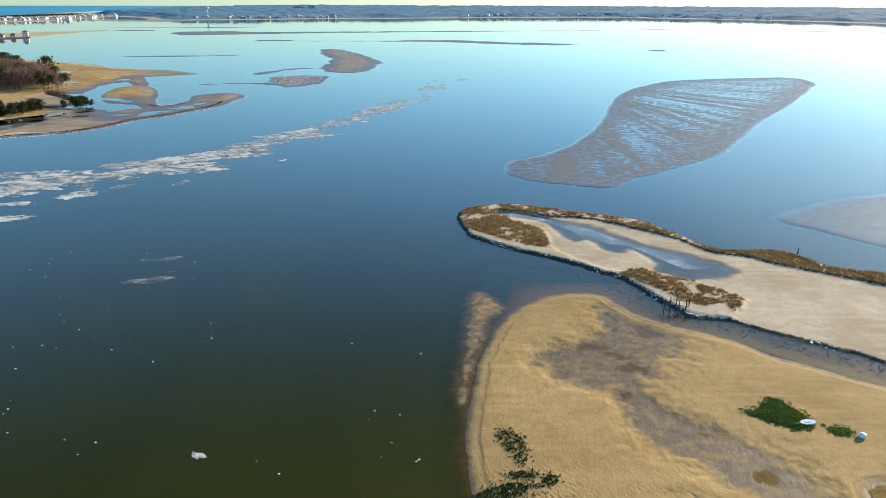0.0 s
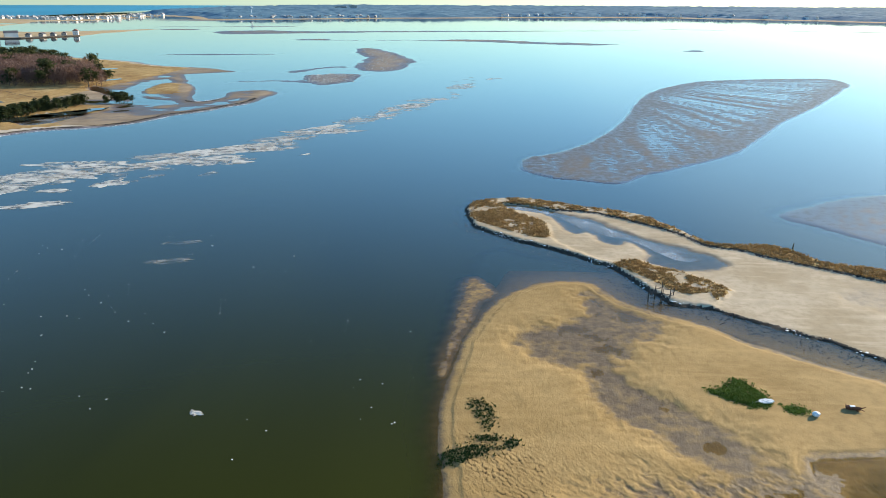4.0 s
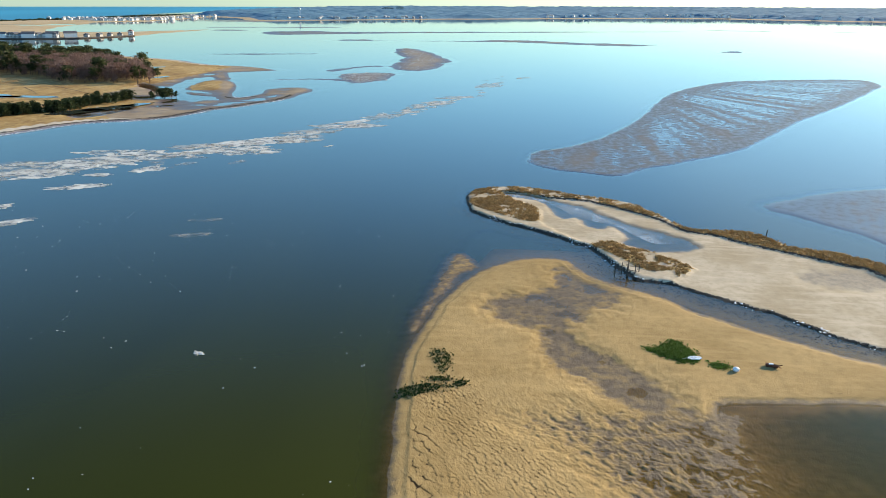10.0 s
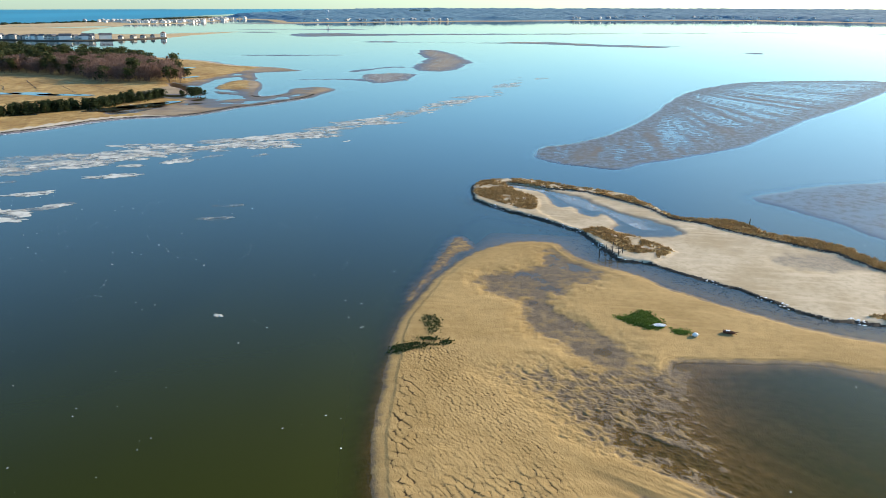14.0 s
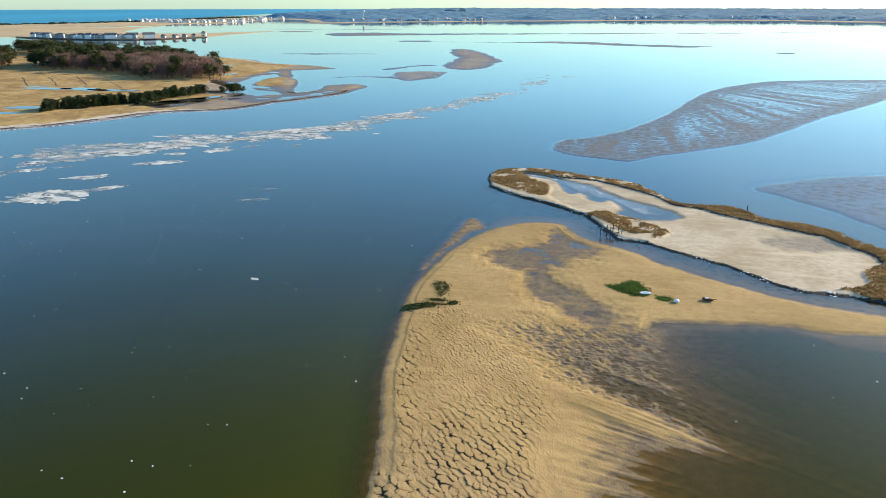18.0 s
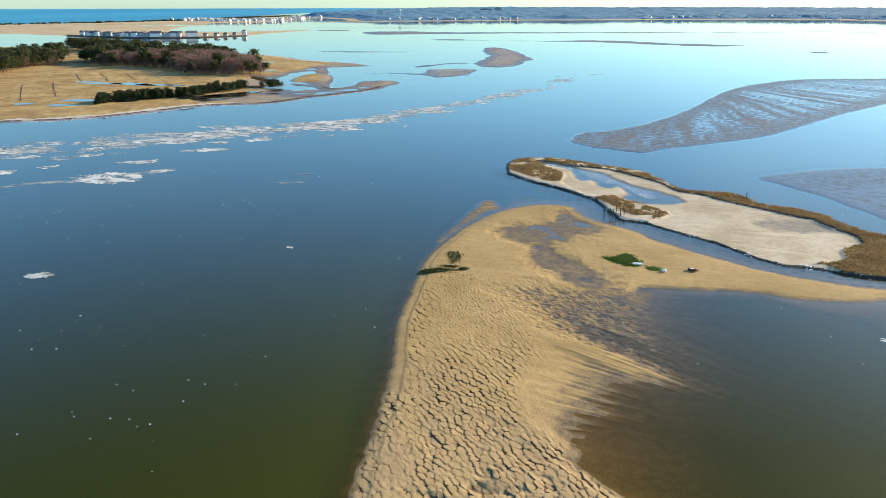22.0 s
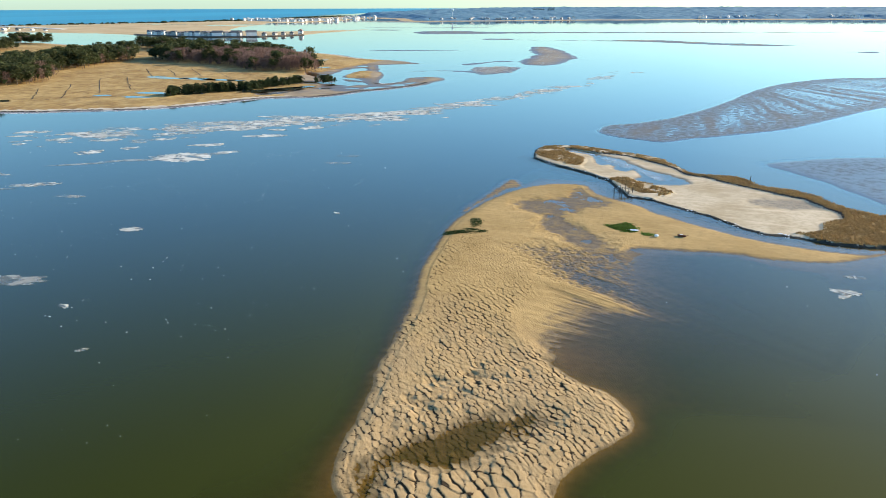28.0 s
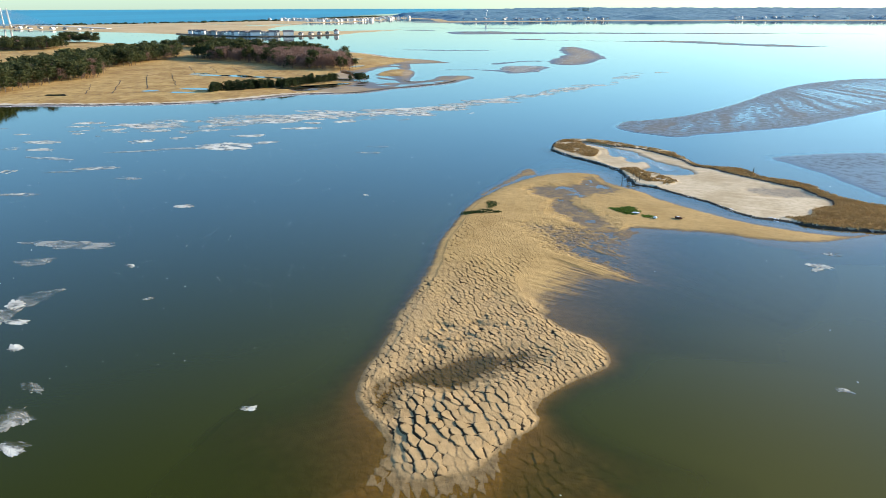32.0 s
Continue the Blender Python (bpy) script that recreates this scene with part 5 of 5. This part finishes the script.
# ---------------------------------------------------------------- barrier beach, houses and the far shore
BARRIER = smooth([(-1960, 1150), (-1822, 1380), (-1717, 1476), (-1620, 1698), (-1507, 1960), (-1471, 2240), (-1480, 2689), (-1480, 3000), (-1300, 3000), (-1180, 2720), (-1130, 2500),
                  (-1090, 2170), (-1080, 2010), (-1160, 1900), (-1100, 1760), (-1040, 1560), (-960, 1400), (-880, 1310), (-760, 1300), (-690, 1400), (-640, 1470), (-650, 1330), (-640, 1200), (-641, 1155),
                  (-676, 1066), (-777, 1030), (-907, 1062), (-987, 1092), (-1167, 1126), (-1340, 1138), (-1566, 1176), (-1750, 1120), (-1900, 1060)], 3)
M_TANFAR = plain("far_tan_marsh", (0.42, 0.29, 0.14), (0.52, 0.38, 0.21), 0.012, 0.95, 0.4, 1.0)


def barrier_height(x, y):
    sd = inside(BARRIER, x, y) + fbm(x / 60, y / 60, 301) * 26
    z = np.where(sd < 0, sd * 0.04, 1.2 * (1 - np.exp(-np.maximum(sd, 0) / 14)))
    pools = step(fbm(x / 160, y / 70, 305, 3), 0.10, 0.22) * step(y, 1250, 1500)
    return np.maximum(z - 1.8 * pools * (sd > 10), -1.6)


tagged(relief("barrier_beach", np.arange(-1990, -600, 11.0), np.arange(1000, 3060, 14.0), barrier_height, [M_TANFAR], -1.3), "tan barrier beach and marsh before the ocean", "beach", kind="structure")
shoal("far_spit", [(-640, 1440), (-600, 1470), (-560, 1440), (-600, 1420)], 0.4, 0.03, 31, M_FAR, "curved brown sand spit in the inlet", 6.0)
shoal("far_spit", [(-1000, 2120), (-900, 2180), (-700, 2160), (-720, 2080), (-900, 2080)], 0.6, 0.02, 32, M_FAR, "pale flat of sand by the inlet", 12.0)
shoal("long_bar", [(-760, 1560), (-600, 1620), (-420, 1660), (-420, 1630), (-620, 1580)], 0.4, 0.02, 33, M_FAR, "thin dark bar across the inlet", 9.0)

MAIN = [(-812, 2190), (-565, 2300), (-350, 2450), (-16, 2600), (300, 2740), (600, 2800), (800, 2650), (1070, 2400), (1250, 2080), (1800, 1750), (2700, 1600), (4300, 1900),
        (4050, 3030), (3000, 4070), (1800, 4720), (600, 5010), (-500, 5020), (-1150, 4860), (-1370, 4300), (-1470, 3600), (-1440, 3000), (-1200, 2690), (-1010, 2520), (-940, 2380)]
MAINLAND = smooth(MAIN, 3)


def far_lift(x, y):
    r = np.hypot(x, y)
    return 20.0 * np.clip((r - 2200) / 2860, 0, 1) ** 1.2


def main_sheet(name, inset, height, material, nr, na, label, category, kind):
    a = np.linspace(-0.50, 1.2, na)
    r = np.linspace(1600, 5055, nr)
    A, R = np.meshgrid(a, r)
    x, y = R * np.sin(A), R * np.cos(A)
    sd = inside(MAINLAND, x, y) + fbm(x / 90, y / 90, 311) * 50
    z = height(x, y, sd) + far_lift(x, y) * step(sd, 0, 160)
    idx = np.arange(nr * na).reshape(nr, na)
    f = np.stack([idx[:-1, :-1], idx[1:, :-1], idx[1:, 1:], idx[:-1, 1:]], -1).reshape(-1, 4)
    f = f[(sd.ravel()[f].min(1) > inset)][:, ::-1]
    return tagged(new(name, mesh_arrays(name, np.stack([x.ravel(), y.ravel(), z.ravel()], -1), f, [material])), label, category, kind=kind)


main_sheet("far_shore", -20, lambda x, y, sd: np.clip(sd * 0.05, -1.2, 1.2), M_TANFAR, 200, 260, "pale beach and fields of the mainland shore", "shore", "structure")
main_sheet("far_woods", 22, lambda x, y, sd: step(sd, 18, 110) * (10 + 13 * fbm(x / 30, y / 30, 315, 3) + 7 * fbm(x / 160, y / 160, 317)), M_WOODS, 300, 520, "mainland woods across the bay, blue haze in their colour", "woods", "stuff")


def dune_scrub():
    rng = np.random.default_rng(71)
    pts = []
    for (ax, ay), (bx, by) in zip(SHORE[1:7], SHORE[2:8]):
        for k in range(int(math.hypot(bx - ax, by - ay) / 5)):
            u = rng.uniform()
            pts.append((ax + (bx - ax) * u + rng.uniform(22, 75), ay + (by - ay) * u, 1.4))
    lumps("dune_scrub", np.array(pts), 6.5, M_CEDAR, "dark scrub along the ocean dunes", "scrub", 73, 0.55)


dune_scrub()


def house(x, y, z, w, d, h, turn, wall, roof, label, group, wins=3, name="house"):
    top = thing(name, (x, y, z), label, "house", group, turn)
    walls = part("wall", box(bmesh.new(), 0, 0, -1.5, w, d, h + 1.5), wall, top)
    bm = bmesh.new()
    e, rise = 0.6, w * 0.36
    vs = [bm.verts.new(p) for p in ((-w / 2 - e, -d / 2 - e, h), (w / 2 + e, -d / 2 - e, h), (0, -d / 2 - e, h + rise), (-w / 2 - e, d / 2 + e, h), (w / 2 + e, d / 2 + e, h), (0, d / 2 + e, h + rise))]
    for f in ((0, 1, 2), (5, 4, 3), (0, 2, 5, 3), (2, 1, 4, 5), (1, 0, 3, 4)):
        bm.faces.new([vs[i] for i in f])
    part("roof", bm, roof, top)
    for level in range(max(1, int(h // 2.9))):
        for k in range(wins):
            px = (k - (wins - 1) / 2) * w / (wins + 0.4)
            win = part("window", box(bmesh.new(), px, -d / 2 - 0.03, 1.0 + 2.9 * level, w / (wins + 2.2), 0.10, 1.4), M_WHITE, top)
            part("pane", box(bmesh.new(), px, -d / 2 - 0.08, 1.1 + 2.9 * level, w / (wins + 3.0), 0.06, 1.2), M_GLASS, win)
    return top


def shore_row():
    rng = np.random.default_rng(81)
    mats = (M_WHITE, M_BLUE, M_WHITE, M_GREY, M_WHITE)
    names = ("white", "blue-grey", "white", "grey", "white")
    base = [(-920, 1072), (-889, 1058), (-812, 1045), (-770, 1041), (-715, 1062)]
    for k in range(32):
        u = k / 31 * (len(base) - 1.001)
        i = int(u)
        x = base[i][0] + (base[i + 1][0] - base[i][0]) * (u - i) + rng.uniform(-2, 2)
        y = base[i][1] + (base[i + 1][1] - base[i][1]) * (u - i) + rng.uniform(0, 12) + 4
        m = int(rng.integers(5))
        house(x, y, 1.0, rng.uniform(5.5, 8.0), rng.uniform(8, 11), rng.uniform(4.5, 7.0), rng.uniform(-12, 12) + (90 if rng.uniform() < 0.3 else 0), mats[m], M_ROOF,
              names[m] + " beach house with a grey gabled roof", "houses along the inlet", 2 if k % 2 else 3)
    # longer terraces at the end of the row
    for x, y, turn in ((-752, 1052, 20), (-722, 1066, 24), (-703, 1083, 40)):
        house(x, y, 1.0, 10, 18, 6.0, turn + 90, M_WHITE, M_ROOF, "long white terrace with a dark ridged roof", "houses along the inlet", 3, "terrace_house")
    for x, y in ((-684, 1096), (-672, 1112), (-664, 1128), (-657, 1146)):
        house(x, y, 1.0, 7, 9, 3.6, rng.uniform(0, 40), M_GREY, M_ROOF, "small grey cottage by the inlet", "houses along the inlet", 2)
    house(-650, 1168, 1.0, 8, 9, 6.5, 20, M_WHITE, M_ROOF2, "tall white house with a red roof", "houses along the inlet", 3)
    # bulkhead under the row
    bm = bmesh.new()
    pts = [(-960, 1082), (-905, 1060), (-850, 1044), (-777, 1027), (-715, 1046), (-676, 1063), (-655, 1110), (-640, 1160)]
    for (ax, ay), (bx, by) in zip(pts, pts[1:]):
        rod(bm, (ax, ay, 0.4), (bx, by, 0.4), 1.3, 1.3, 4)
    me = bpy.data.meshes.new("bulkhead")
    bm.to_mesh(me)
    bm.free()
    me.materials.append(M_WOOD)
    tagged(new("bulkhead", me), "dark timber bulkhead below the shore houses", "bulkhead", kind="structure")


shore_row()


def simple_house(name, wall, w, d, h, label, group):
    top = thing(name, (0, 0, -400), label, "house", group)
    part("wall", box(bmesh.new(), 0, 0, -2, w, d, h + 2), wall, top)
    bm = bmesh.new()
    vs = [bm.verts.new(p) for p in ((-w / 2 - 0.5, -d / 2 - 0.5, h), (w / 2 + 0.5, -d / 2 - 0.5, h), (0, -d / 2 - 0.5, h + w * 0.35), (-w / 2 - 0.5, d / 2 + 0.5, h), (w / 2 + 0.5, d / 2 + 0.5, h), (0, d / 2 + 0.5, h + w * 0.35))]
    for f in ((0, 1, 2), (5, 4, 3), (0, 2, 5, 3), (2, 1, 4, 5), (1, 0, 3, 4)):
        bm.faces.new([vs[i] for i in f])
    part("roof", bm, M_GREY, top)
    for k in (-1, 1):
        part("window", box(bmesh.new(), k * w * 0.24, -d / 2 - 0.05, h * 0.5, w * 0.12, 0.12, h * 0.2), M_GLASS, top)
    return top


def far_towns():
    rng = np.random.default_rng(91)
    kinds = [simple_house("town_house", M_WHITE, 8, 9, 4.5, "white beach house in the far town", "houses of the far town"),
             simple_house("town_house", M_GREY, 8, 8, 4.5, "grey beach house in the far town", "houses of the far town"),
             simple_house("town_house", M_WHITE, 11, 9, 5.5, "large white house in the far town", "houses of the far town"),
             simple_house("town_house", M_BLUE, 8, 8, 4.5, "pale blue house in the far town", "houses of the far town")]
    used = [False] * 4

    def put(k, x, y, z, turn):
        if not used[k]:
            used[k] = True
            kinds[k].matrix_world = pose(x, y, z, 0, 0, turn)
        else:
            copy_thing(kinds[k], pose(x, y, z, 0, 0, turn))
    for k in range(150):
        u = rng.uniform()
        line = [(-1400, 2120), (-1270, 2060), (-1150, 2010), (-1120, 2120), (-1150, 2380), (-1190, 2640)]
        i = int(u * 4.999)
        f = u * 4.999 - i
        x = line[i][0] + (line[i + 1][0] - line[i][0]) * f + rng.uniform(-60, 35)
        y = line[i][1] + (line[i + 1][1] - line[i][1]) * f + rng.uniform(0, 110)
        put(int(rng.choice(4, p=(0.5, 0.2, 0.2, 0.1))), x, y, 1.5, rng.uniform(-30, 60))
    for k in range(48):
        line = [(-800, 2225), (-690, 2262), (-565, 2322), (-450, 2400), (-350, 2472)]
        u = rng.uniform(0, 3.999)
        i = int(u)
        put(int(rng.choice(4, p=(0.45, 0.3, 0.15, 0.1))), line[i][0] + (line[i + 1][0] - line[i][0]) * (u - i) + rng.uniform(-8, 8), line[i][1] + (line[i + 1][1] - line[i][1]) * (u - i) + rng.uniform(30, 75), 2.6, rng.uniform(-30, 30))
    for k in range(46):
        line = [(30, 2640), (180, 2710), (300, 2770), (500, 2810), (620, 2830), (760, 2720), (950, 2560), (1100, 2420)]
        u = rng.uniform(0, 6.999)
        i = int(u)
        put(0 if k % 4 else 2, line[i][0] + (line[i + 1][0] - line[i][0]) * (u - i), line[i][1] + (line[i + 1][1] - line[i][1]) * (u - i) + rng.uniform(40, 80), 6.0, rng.uniform(-30, 30))


far_towns()


def water_tower():
    top = thing("water_tower", (-790, 2530, 3), "pale blue water tower above the woods", "tower")
    bm = bmesh.new()
    rod(bm, (0, 0, 0), (0, 0, 24), 2.0, 1.6, 10)
    part("stem", bm, M_STEEL, top)
    bm = bmesh.new()
    bmesh.ops.create_uvsphere(bm, u_segments=16, v_segments=10, radius=5.5)
    for v in bm.verts:
        v.co = Vector((v.co.x, v.co.y, v.co.z * 0.75 + 28))
    part("tank", bm, M_STEEL, top)


water_tower()


def far_block(x, y, w, d, h, turn, label, floors):
    top = thing("apartment_block", (x, y, 14), label, "building", "far tower blocks", turn)
    wall = part("wall", box(bmesh.new(), 0, 0, 0, w, d, h), M_CONC, top)
    part("roof", box(bmesh.new(), 0, 0, h, w * 0.5, d * 0.6, 3), M_GREY, top)
    for k in range(floors):
        part("window_band", box(bmesh.new(), 0, -d / 2 - 0.1, h * (k + 0.35) / floors, w * 0.9, 0.3, h / floors * 0.45), M_GLASS, top)


far_block(-700, 3640, 60, 24, 14, 10, "grey apartment block rising from the woods", 5)
far_block(-640, 3650, 36, 24, 19, 10, "taller grey apartment block above the woods", 6)
for k, (x, h) in enumerate(((-80, 22), (-40, 28), (0, 20), (40, 27), (75, 18), (330, 16))):
    far_block(x, 4960, 26, 20, h * 0.45, 0, "hazy pale tower on the far skyline", 4)


def bridge():
    top = thing("cable_bridge", (-1640, 1262, 0), "white cable-stayed road bridge over the inlet", "bridge")
    for dy in (-9, 9):
        bm = bmesh.new()
        rod(bm, (0, dy, -1), (-4, dy * 0.9, 47), 2.6, 1.5, 6)
        part("pylon", bm, M_CONC, top)
        for k in range(9):
            bm = bmesh.new()
            rod(bm, (-4 * (1 - k * 0.03), dy * 0.9, 45 - k * 2.0), (150 - k * 14, dy, 7.2), 0.22, 0.22, 4)
            part("cable", bm, M_STEEL, top)
            bm = bmesh.new()
            rod(bm, (-4 * (1 - k * 0.03), dy * 0.9, 45 - k * 2.0), (-150 + k * 14, dy, 8.2), 0.22, 0.22, 4)
            part("cable", bm, M_STEEL, top)
    bm = bmesh.new()
    rows = [(-420, 8.0), (-150, 8.4), (0, 8.4), (120, 7.0), (240, 4.4), (330, 1.8)]
    vs = [[bm.verts.new((x, y, z + t)) for y, t in ((-8, -0.7), (8, -0.7), (8, 0.5), (-8, 0.5))] for x, z in rows]
    for a, b in zip(vs, vs[1:]):
        for k in range(4):
            bm.faces.new((a[k], a[(k + 1) % 4], b[(k + 1) % 4], b[k]))
    bm.faces.new(vs[0][::-1])
    bm.faces.new(vs[-1])
    part("deck", bm, M_CONC, top)
    for x in (60, 110, 160, 205, 250):
        bm = bmesh.new()
        box(bm, x, 0, -1, 3, 12, 6.6 if x < 200 else 3.4)
        part("pier", bm, M_CONC, top)


bridge()


def inlet_yard():
    rng = np.random.default_rng(95)
    for k in range(9):
        x, y = -1560 + k * 34 + rng.uniform(-10, 10), 1190 - k * 4 + rng.uniform(0, 30)
        house(x, y, 1.0, rng.uniform(5, 10), rng.uniform(5, 9), rng.uniform(2.0, 2.8), rng.uniform(-15, 15), M_WHITE if k % 3 else M_GREY, M_CONC if k % 2 else M_ROOF, "low pale shed beside the inlet road", "sheds by the inlet", 2, "shed")


inlet_yard()


def moored_boat(x, y, turn, length, label):
    top = thing("moored_boat", (x, y, 0), label, "boat", "boats in the marina", turn)
    bm = bmesh.new()
    vs = []
    for u, w, z in ((-0.5, 0.30, 1.1), (-0.1, 0.34, 1.2), (0.25, 0.26, 1.35), (0.5, 0.02, 1.6)):
        vs.append([bm.verts.new((u * length, -w * length * 0.45, z)), bm.verts.new((u * length, -w * length * 0.3, -0.4)), bm.verts.new((u * length, w * length * 0.3, -0.4)), bm.verts.new((u * length, w * length * 0.45, z))])
    for a, b in zip(vs, vs[1:]):
        for k in range(4):
            bm.faces.new((a[k], b[k], b[(k + 1) % 4], a[(k + 1) % 4]))
    bm.faces.new(vs[0])
    part("hull", bm, M_WHITE, top)
    part("cabin", box(bmesh.new(), -0.05 * length, 0, 1.1, length * 0.34, length * 0.2, 1.6, 0, 0.8), M_WHITE, top)
    part("mast", rod(bmesh.new(), (0, 0, 2.6), (0, 0, 2.6 + length * 0.5), 0.09, 0.05, 5), M_STEEL, top)


for k in range(14):
    moored_boat(-1150 - 18 * (k % 7), 830 + 26 * (k // 7) + 3 * (k % 3), 70 + 8 * (k % 4), 9 + (k % 4), "white motor boat moored in the marina")


# ---------------------------------------------------------------- the bay's surface
def bay_sheet():
    xs = np.unique(np.concatenate([np.linspace(-4700, -1200, 12), np.arange(-1200, -340, 20.0), np.arange(-340, -110, 4.0), np.arange(-110, -12, 6.0), np.arange(-12, 125, 1.1), np.arange(125, 290, 4.0), np.arange(290, 620, 22.0), np.linspace(620, 4700, 12)]))
    ys = np.unique(np.concatenate([np.linspace(-700, -140, 6), np.arange(-140, -66, 6.0), np.arange(-66, 235, 1.1), np.arange(235, 620, 4.0), np.arange(620, 1700, 15.0), np.linspace(1700, 4980, 20)]))
    X, Y = np.meshgrid(xs, ys)
    bed = np.full(X.shape, -9.0)
    for x0, x1, y0, y1, height in BEDS:
        hit = (X >= x0) & (X <= x1) & (Y >= y0) & (Y <= y1)
        if hit.any():
            bed[hit] = np.maximum(bed[hit], height(X[hit], Y[hit]))
    idx = np.arange(X.size).reshape(X.shape)
    f = np.stack([idx[:-1, :-1], idx[:-1, 1:], idx[1:, 1:], idx[1:, :-1]], -1).reshape(-1, 4)
    f = f[(np.hypot(X, Y).ravel()[f].max(1) < 5080) & (bed.ravel()[f].min(1) < 0.3)]
    me = mesh_arrays("water", np.stack([X.ravel(), Y.ravel(), np.zeros(X.size)], -1), f, [M_WATER])
    at = me.attributes.new("turbid", "FLOAT", "POINT")
    at.data.foreach_set("value", (1 - np.exp(np.minimum(bed, 0) / 0.30)).ravel().astype(np.float32))
    stir = np.exp(np.minimum(inside(BAR, X.ravel(), Y.ravel()), 0) / 22) * step(Y.ravel(), 140, 40)
    me.attributes.new("stir", "FLOAT", "POINT").data.foreach_set("value", stir.astype(np.float32))
    return tagged(new("water", me), "calm green-brown bay water mirroring the sky", "water", kind="structure")


bay_sheet()
